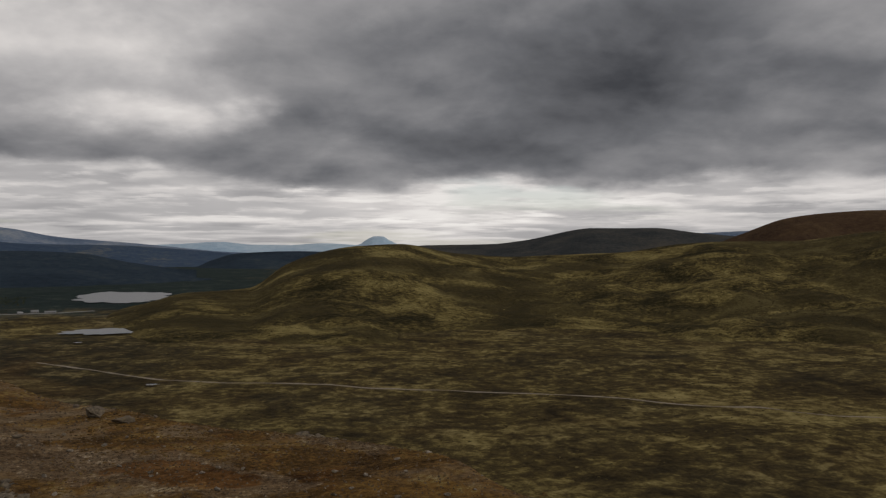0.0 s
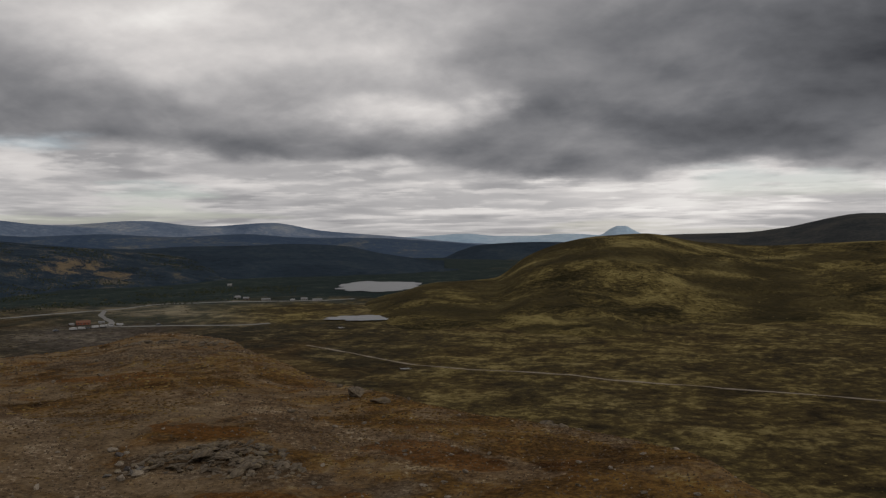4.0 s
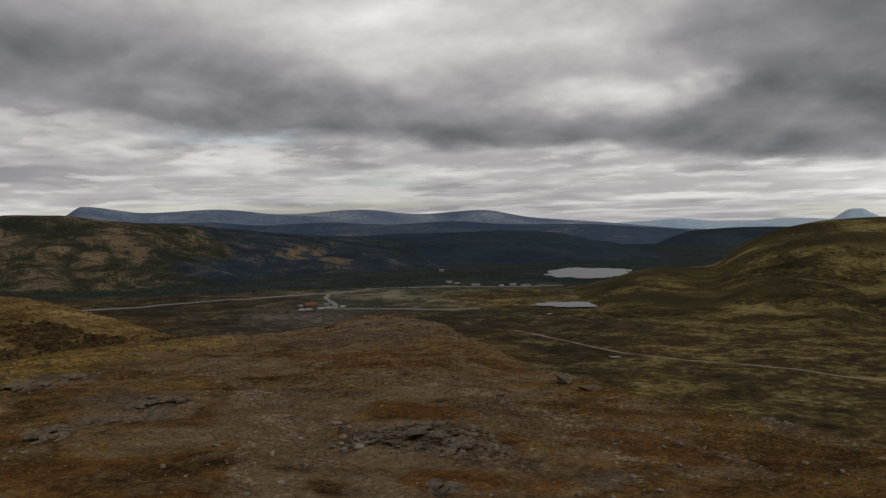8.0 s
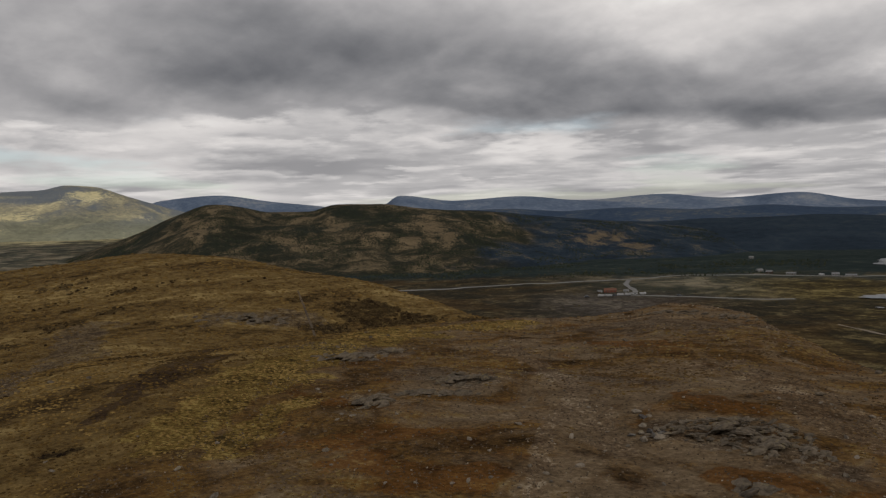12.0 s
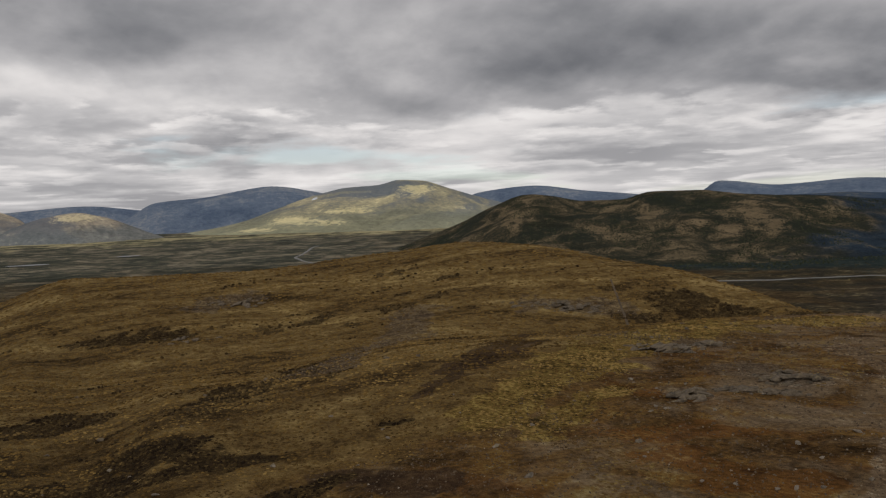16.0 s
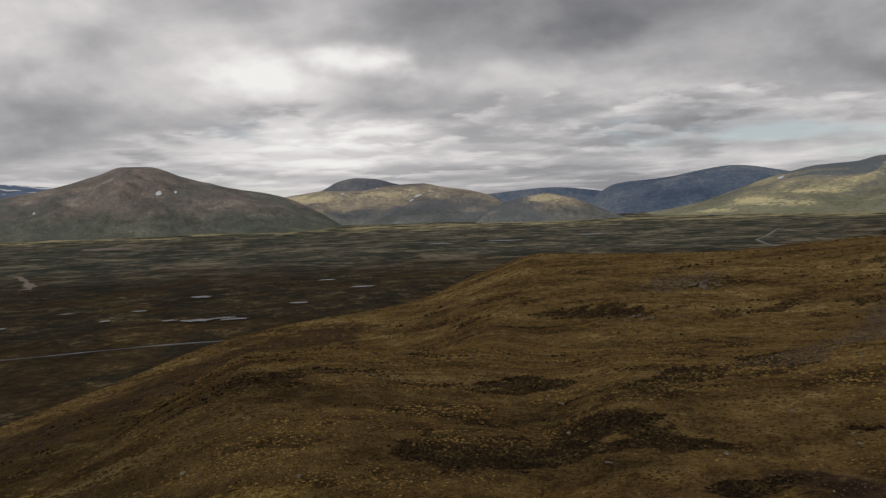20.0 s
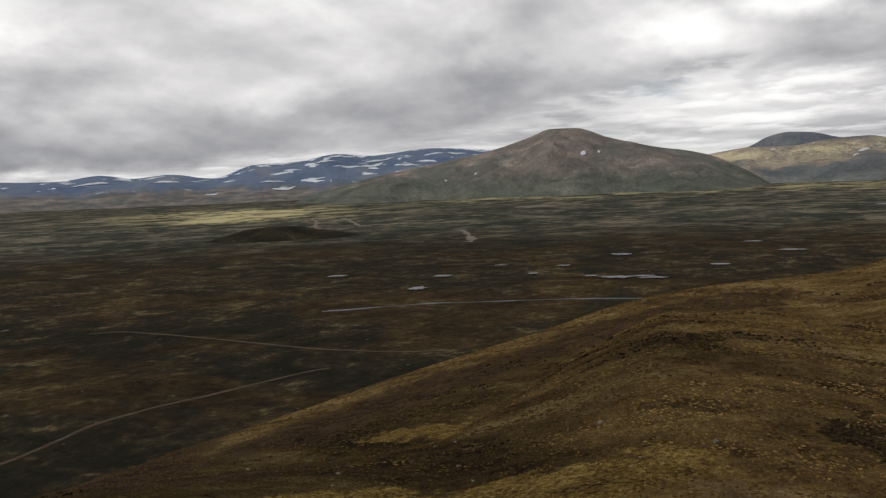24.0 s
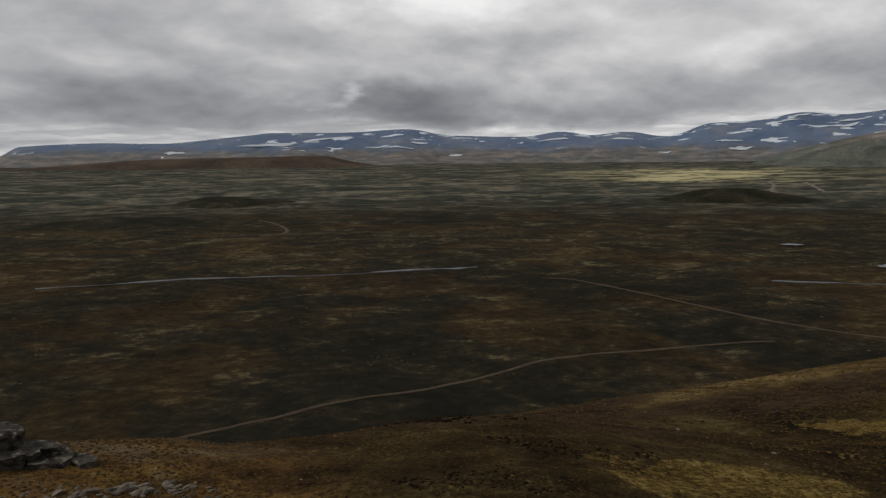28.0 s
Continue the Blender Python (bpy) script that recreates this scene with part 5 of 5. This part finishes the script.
def spread(rng, n, az0, az1, r0, r1, power=0.6):
    """Places strewn between two azimuths and two distances, thinning outwards."""
    u = rng.uniform(0, 1, n)
    r = (r0 ** (2 * power) + u * (r1 ** (2 * power) - r0 ** (2 * power))) ** (0.5 / power)
    return rng.uniform(az0, az1, n), r


def knoll_plants():
    rng = np.random.default_rng(11)
    az, r = rng.uniform(-20, 196, 230000), np.exp(rng.uniform(math.log(17), math.log(240), 230000))
    x, y = xy(az, r)
    streak = dark_patches(x, y)
    patch = fbm(x + 90, y - 50, 16.0, 5, 0.6)
    edge = curve(az, [-40, 20, 35, 48, 56, 66, 80, 100, 130, 164, 178, 230], [200, 200, 200, 92, 52, 34, 27, 22, 16, 16, 32, 40])
    gold = step(r / edge + 0.45 * fbm(x, y, 22.0, 5, 0.6), 0.75, 1.2)
    z = ground_z(az, r)
    w = rng.uniform(0.0014, 0.0036, len(r)) * r ** 0.9 * 1.5
    pick = rng.uniform(0, 1, len(r))
    high = step(z, 14, 26)
    rim = curve(az, CREST[:, 0], CREST[:, 1])
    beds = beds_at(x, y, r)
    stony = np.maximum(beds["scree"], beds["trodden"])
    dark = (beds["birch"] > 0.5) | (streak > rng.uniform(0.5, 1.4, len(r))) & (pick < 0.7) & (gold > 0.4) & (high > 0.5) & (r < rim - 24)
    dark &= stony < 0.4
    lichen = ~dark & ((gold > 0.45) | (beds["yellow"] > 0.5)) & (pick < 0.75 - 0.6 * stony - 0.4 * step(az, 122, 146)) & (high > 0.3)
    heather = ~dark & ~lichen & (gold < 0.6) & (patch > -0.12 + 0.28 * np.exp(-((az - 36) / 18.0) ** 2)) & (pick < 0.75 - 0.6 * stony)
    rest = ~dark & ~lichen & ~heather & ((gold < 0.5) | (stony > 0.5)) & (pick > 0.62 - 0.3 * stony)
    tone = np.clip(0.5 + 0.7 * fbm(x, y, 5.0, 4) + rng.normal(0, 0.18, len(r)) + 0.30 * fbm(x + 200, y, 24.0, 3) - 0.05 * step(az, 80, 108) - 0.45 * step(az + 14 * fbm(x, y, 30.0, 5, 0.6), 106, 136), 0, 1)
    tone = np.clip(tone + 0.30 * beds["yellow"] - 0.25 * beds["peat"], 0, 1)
    tone = np.where(gold > 0.4, 0.42 + (tone - 0.42) * (1 - 0.45 * step(r, 45, 120)), tone)
    for name, sel, k, h, mat, label, cat in (
            ("lichen_cushions", lichen, 0.80, 0.36, LICHEN_TUFT, "cushions of golden lichen and dry grass over the hill", "lichen"),
            ("heather_tufts", heather, 0.85, 0.30, HEATHER_TUFT, "tufts of red-brown heather over the knoll", "heather"),
            ("dwarf_birch", dark, 0.85, 0.70, BIRCH_TUFT, "dark patches of dwarf birch on the golden slope", "shrub")):
        clumps(name, x[sel], y[sel], z[sel], w[sel] * k, w[sel] * h * rng.uniform(0.6, 1.3, sel.sum()), tone[sel], mat, label, cat, 4, 0.85, 3)
    sel = rest
    clumps("pebbles", x[sel], y[sel], z[sel], w[sel] * 0.5, w[sel] * 0.45, np.clip(rng.beta(2, 2.2, sel.sum()), 0, 1), PEBBLE, "pale pebbles strewn over the gritty knoll", "pebbles", 4, 0.7, 4)


knoll_plants()


def moor_scrub():
    rng = np.random.default_rng(12)
    az, r = spread(rng, 24000, -34, 196, 250, 1100, 0.35)
    x, y = xy(az, r)
    z = ground_z(az, r)
    ok = (fbm(x, y, 60.0, 5, 0.6) > -0.02) & (z < 12) & (wet(x, y) < 0.1)
    tone = np.clip(0.42 + 0.5 * fbm(x, y, 40.0, 4) + rng.normal(0, 0.2, len(r)), 0, 1)
    w = rng.uniform(0.3, 0.8, len(r)) * (r / 400.0) ** 0.6
    clumps("moor_scrub", x[ok], y[ok], z[ok], w[ok], w[ok] * 0.4, tone[ok], SCRUB, "low willow scrub and tussocks on the moor", "shrub", 4, 0.9, 5)
    fx, fy, fz = FELL_SIDE
    row, col = rng.uniform(0, 52, 12000), rng.uniform(0, fx.shape[1] - 1.01, 12000)
    x, y, z = sample(fx, row, col), sample(fy, row, col), sample(fz, row, col)
    ok = (fbm(x, y, 70.0, 5, 0.6) > 0.0) & (z > 1)
    tone = np.clip(0.40 + 0.5 * fbm(x, y, 40.0, 4) + rng.normal(0, 0.2, len(x)), 0, 1)
    w = rng.uniform(0.4, 1.1, len(x))
    clumps("fell_scrub", x[ok], y[ok], z[ok], w[ok], w[ok] * 0.6, tone[ok], SCRUB, "low scrub and tussocks on the fell side", "shrub", 4, 0.9, 6)


moor_scrub()


def woods():
    """Birch woods round the houses and up the hill behind them."""
    rng = np.random.default_rng(13)
    az, r = spread(rng, 9000, 21, 58, 740, 1250, 0.5)
    x, y = xy(az, r)
    z = ground_z(az, r)
    ok = (fbm(x, y, 130.0, 5, 0.6) > 0.02) & (r + 60 * fbm(x, y, 90.0, 4) > 930) & (wet(x, y) < 0.05) & (np.abs(r - curve(az, [21, 28, 32.5, 36, 40, 45, 51, 58], [940, 948, 950, 886, 878, 821, 798, 790])) > 12)
    wx, wy, wz = WOODED_HILL
    row, col = rng.uniform(2, 50, 26000), rng.uniform(0, wx.shape[1] - 1.01, 26000)
    hx, hy, hz = sample(wx, row, col), sample(wy, row, col), sample(wz, row, col)
    on = (fbm(hx, hy, 110.0, 5, 0.62) > 0.06) & (hz > 1)
    x, y, z = np.concatenate([x[ok], hx[on]]), np.concatenate([y[ok], hy[on]]), np.concatenate([z[ok], hz[on]])
    high = rng.uniform(0.8, 2.0, len(x))
    tone = np.clip(rng.normal(0.5, 0.2, len(x)), 0, 1)
    clumps("birch_woods", x, y, z, high * 0.5, high, tone, WOOD_LEAF, "dark birch woods on the valley side", "trees", 5, 0.8, 7)


WOOD_LEAF = tuft_material("birch_leaf", [(0.0, (0.014, 0.017, 0.011)), (0.5, (0.027, 0.032, 0.020)), (1.0, (0.060, 0.062, 0.034))])
woods()

# ------------------------------------------------------------------ the farm in the valley
RED_WALL = plain("falu_red_boards", (0.16, 0.05, 0.028), 0.85, 0.2, 1.2)
WHITE_WALL = plain("white_boards", (0.18, 0.177, 0.17), 0.7, 0.08, 1.0)
BROWN_WALL = plain("tarred_boards", (0.055, 0.035, 0.022), 0.8, 0.25, 1.2)
TIN = plain("grey_roof", (0.14, 0.14, 0.14), 0.55, 0.2, 1.0, 0.0, 0.5)
TURF = plain("orange_roof_tiles", (0.13, 0.060, 0.038), 0.85, 0.2, 1.0)
GLASS = plain("dark_window_glass", (0.03, 0.035, 0.04), 0.1, 0.1, 1.0, 0.0, 0.8)
PAINT = plain("white_car_paint", (0.30, 0.30, 0.30), 0.3, 0.05, 1.0, 0.0, 0.6)
DARK_PAINT = plain("dark_car_paint", (0.03, 0.035, 0.045), 0.3, 0.1, 1.0, 0.0, 0.6)
TYRE = plain("black_rubber", (0.02, 0.02, 0.02), 0.9, 0.1, 4.0)


def house(az, r, length, depth, eaves, turn, wall, roof, label):
    """A timber house with a pitched roof, windows, door and chimney."""
    thing = tagged(new("house"), label, "house")
    thing.matrix_basis = Matrix.Translation(spot(az, r, 0.2)) @ Matrix.Rotation(radians(az + turn), 4, "Z") @ Matrix.Scale(0.75, 4)
    ridge_z = eaves + depth * 0.32
    bm = bmesh.new()
    ends = []
    for x in (-length / 2, length / 2):
        ends.append([bm.verts.new((x, y, z)) for y, z in ((-depth / 2, 0), (depth / 2, 0), (depth / 2, eaves), (0, ridge_z), (-depth / 2, eaves))])
    bm.faces.new(ends[0][::-1])
    bm.faces.new(ends[1])
    for k in range(5):
        bm.faces.new((ends[0][k], ends[0][(k + 1) % 5], ends[1][(k + 1) % 5], ends[1][k]))
    part("wall", bm, wall, thing)
    slope = math.atan2(ridge_z - eaves, depth / 2)
    for side in (-1, 1):
        bm = box(length + 0.9, depth / 2 / math.cos(slope) + 0.5, 0.22)
        part("roof", bm, roof, thing, at=Matrix.Translation((0, side * (depth / 4 + 0.1), (eaves + ridge_z) / 2 + 0.05)) @ Matrix.Rotation(-side * slope, 4, "X"))
    part("chimney", box(0.7, 0.7, 1.6, length * 0.18, 0, ridge_z - 0.5, 0.04), ROCK, thing)
    count = max(2, int(length / 3))
    for k in range(count):
        x = (k + 0.5) / count * length - length / 2
        if k == count // 2:
            part("door", box(1.0, 0.12, 2.1, x, -depth / 2 - 0.03, 0.15), BROWN_WALL if wall is not BROWN_WALL else WHITE_WALL, thing)
            continue
        window = part("window", box(1.3, 0.14, 1.3, x, -depth / 2 - 0.03, 1.0), WHITE_WALL, thing)
        part("pane", box(1.05, 0.06, 1.05, x, -depth / 2 - 0.09, 1.12), GLASS, window)
    return thing


house(38.0, 752, 14, 7, 2.4, 8, RED_WALL, TURF, "long red timber lodge with orange tiled roof")
house(38.7, 745, 5, 4, 1.9, 20, BROWN_WALL, TIN, "small brown annex beside the lodge")
house(36.9, 752, 6, 4, 1.8, -5, WHITE_WALL, TIN, "low white shed beside the parking place")
house(28.3, 985, 9, 6, 3.0, 30, WHITE_WALL, TIN, "white farmhouse in the green valley")
house(27.7, 962, 9, 6, 3.0, -20, BROWN_WALL, TIN, "brown barn in the green valley")
house(26.4, 958, 13, 5, 1.8, 5, WHITE_WALL, TIN, "long low white barn in the green valley")
house(23.8, 945, 9, 6, 2.6, 12, WHITE_WALL, TIN, "white farmhouse near the lake")
house(22.9, 938, 14, 5, 2.0, 4, WHITE_WALL, TIN, "long white barn near the lake")
house(28.8, 1270, 9, 6, 3.0, 0, WHITE_WALL, TIN, "white farmhouse at the forest edge")


def car(az, r, turn, paint, camper, label):
    """A parked car, or a camper van with a tall body."""
    thing = tagged(new("camper_van" if camper else "car"), label, "vehicle", "parked vehicles")
    thing.matrix_basis = Matrix.Translation(spot(az, r, -0.3)) @ Matrix.Rotation(radians(az + turn), 4, "Z")
    length, height = (5.4, 1.7) if camper else (4.2, 0.7)
    part("body", box(length, 2.0, height, 0, 0, 0.4, 0.15), paint, thing)
    if camper:
        part("windscreen", box(0.1, 1.7, 0.7, length / 2 - 0.02, 0, 1.5), GLASS, thing)
    else:
        part("cabin", box(2.4, 1.75, 0.6, -0.2, 0, 1.1, 0.1, 0.8), GLASS, thing)
    for x in (-length * 0.32, length * 0.32):
        for y in (-0.95, 0.95):
            bm = bmesh.new()
            bmesh.ops.create_cone(bm, cap_ends=True, segments=14, radius1=0.36, radius2=0.36, depth=0.24)
            part("wheel", bm, TYRE, thing, at=Matrix.Translation((x, y, 0.36)) @ Matrix.Rotation(radians(90), 4, "X"))


for az, r, turn, paint, camper in ((39.6, 700, 20, DARK_PAINT, False), (38.6, 704, 5, PAINT, True), (38.1, 708, -8, PAINT, True), (37.7, 711, 3, DARK_PAINT, False), (37.3, 714, 10, PAINT, True),
                                   (36.8, 718, 0, PAINT, True), (36.3, 722, 4, PAINT, False), (35.8, 724, 0, PAINT, True), (33.4, 712, 0, DARK_PAINT, False), (24.6, 938, 0, PAINT, True)):
    car(az, r, turn, paint, camper, ("white camper van" if camper else "white car" if paint is PAINT else "dark car") + " parked beside the gravel road")


# ------------------------------------------------------------------ old snow and bare ground on the mountains
SNOW = plain("old_snow", (0.60, 0.63, 0.67), 0.7, 0.08, 0.05)


def draped(name, land, az, el, wide, tall, material, label, category):
    """An uneven patch that lies on a mountain side at a direction from the knoll."""
    lx, ly, lz = land
    a = np.degrees(np.arctan2(-lx[55], ly[55]))
    a = np.where(a < -130, a + 360, a)
    col = int(np.argmin(np.abs(a - az)))
    seen = np.degrees(np.arctan2(lz[:56, col] - EYE, np.hypot(lx[:56, col], ly[:56, col])))
    row = int(np.argmin(np.abs(seen - el)))
    x0, y0, z0 = lx[row, col], ly[row, col], lz[row, col]
    far = math.hypot(x0, y0)
    step_col, step_row = wide / (far * radians(abs(a[1] - a[0]))), max(1.0, tall / max(0.5, abs(seen[min(row + 1, 55)] - seen[row - 1]) / 2 * far * 0.01745))
    bm = bmesh.new()
    ring = []
    for k in range(26):
        t = 2 * math.pi * k / 26
        wob = 1 + 0.5 * float(fbm(np.array([1.7 * math.cos(t) + az * 3]), np.array([1.7 * math.sin(t) + el]), 1.0, 4)[0])
        rr, cc = np.array([row + wob * step_row / 2 * math.sin(t)]), np.array([col + wob * step_col / 2 * math.cos(t)])
        ring.append(bm.verts.new((float(sample(lx, rr, cc)[0]) * 0.9985, float(sample(ly, rr, cc)[0]) * 0.9985, float(sample(lz, rr, cc)[0]) + 1.5)))
    centre = bm.verts.new((x0 * 0.998, y0 * 0.998, z0 + 2.5))
    for k in range(26):
        bm.faces.new((centre, ring[k], ring[(k + 1) % 26]))
    tagged(part(name, bm, material), label, category, kind="structure")


for land, az, el, wide, tall in ((GREAT_MOUNTAIN, 121.9, 2.0, 22, 4), (GREAT_MOUNTAIN, 120.8, 2.05, 12, 5), (GREAT_MOUNTAIN, 129.3, 0.9, 9, 4), (GREAT_MOUNTAIN, 131.5, 0.55, 10, 3),
                                 (STONY_MOUNTAIN, 104.4, 1.3, 34, 9), (STONY_MOUNTAIN, 104.9, 1.05, 22, 5), (STONY_MOUNTAIN, 109.6, 1.6, 22, 6), (STONY_MOUNTAIN, 107.2, 1.9, 12, 4), (SUNLIT, 80.2, 1.6, 26, 9)):
    draped("snow_patch", land, az, el, wide, tall, SNOW, "patch of old snow on the mountain side", "snow")
for az, el, wide, tall in ((155, 1.19, 190, 16), (150.5, 1.2, 160, 16), (164.3, 1.07, 115, 18), (167.2, 0.75, 150, 13), (165.7, 0.82, 180, 11), (139.7, 2.2, 128, 14), (143.5, 1.0, 140, 12), (142.7, 0.4, 140, 12), (133.8, 1.82, 128, 14),
                           (136.7, 1.76, 140, 18), (130.7, 2.4, 90, 16), (147.5, 0.25, 76, 10), (161.8, 0.14, 76, 10), (174.5, 0.97, 380, 26), (171.4, 1.37, 190, 18), (180.8, 0.48, 128, 20), (139.1, 2.5, 115, 14), (136.2, 2.13, 150, 16)):
    draped("snow_patch", SNOWY_RANGE, az, el, wide * 0.85, tall * 0.5, SNOW, "long streak of old snow on the far range", "snow")
strip("footpath", [(58.6, 120), (58.4, 132), (58.8, 145), (59.3, 160), (59.8, 175)], 0.55, PEAT, "worn footpath over the golden hill", "path", 0.12, 0.3)
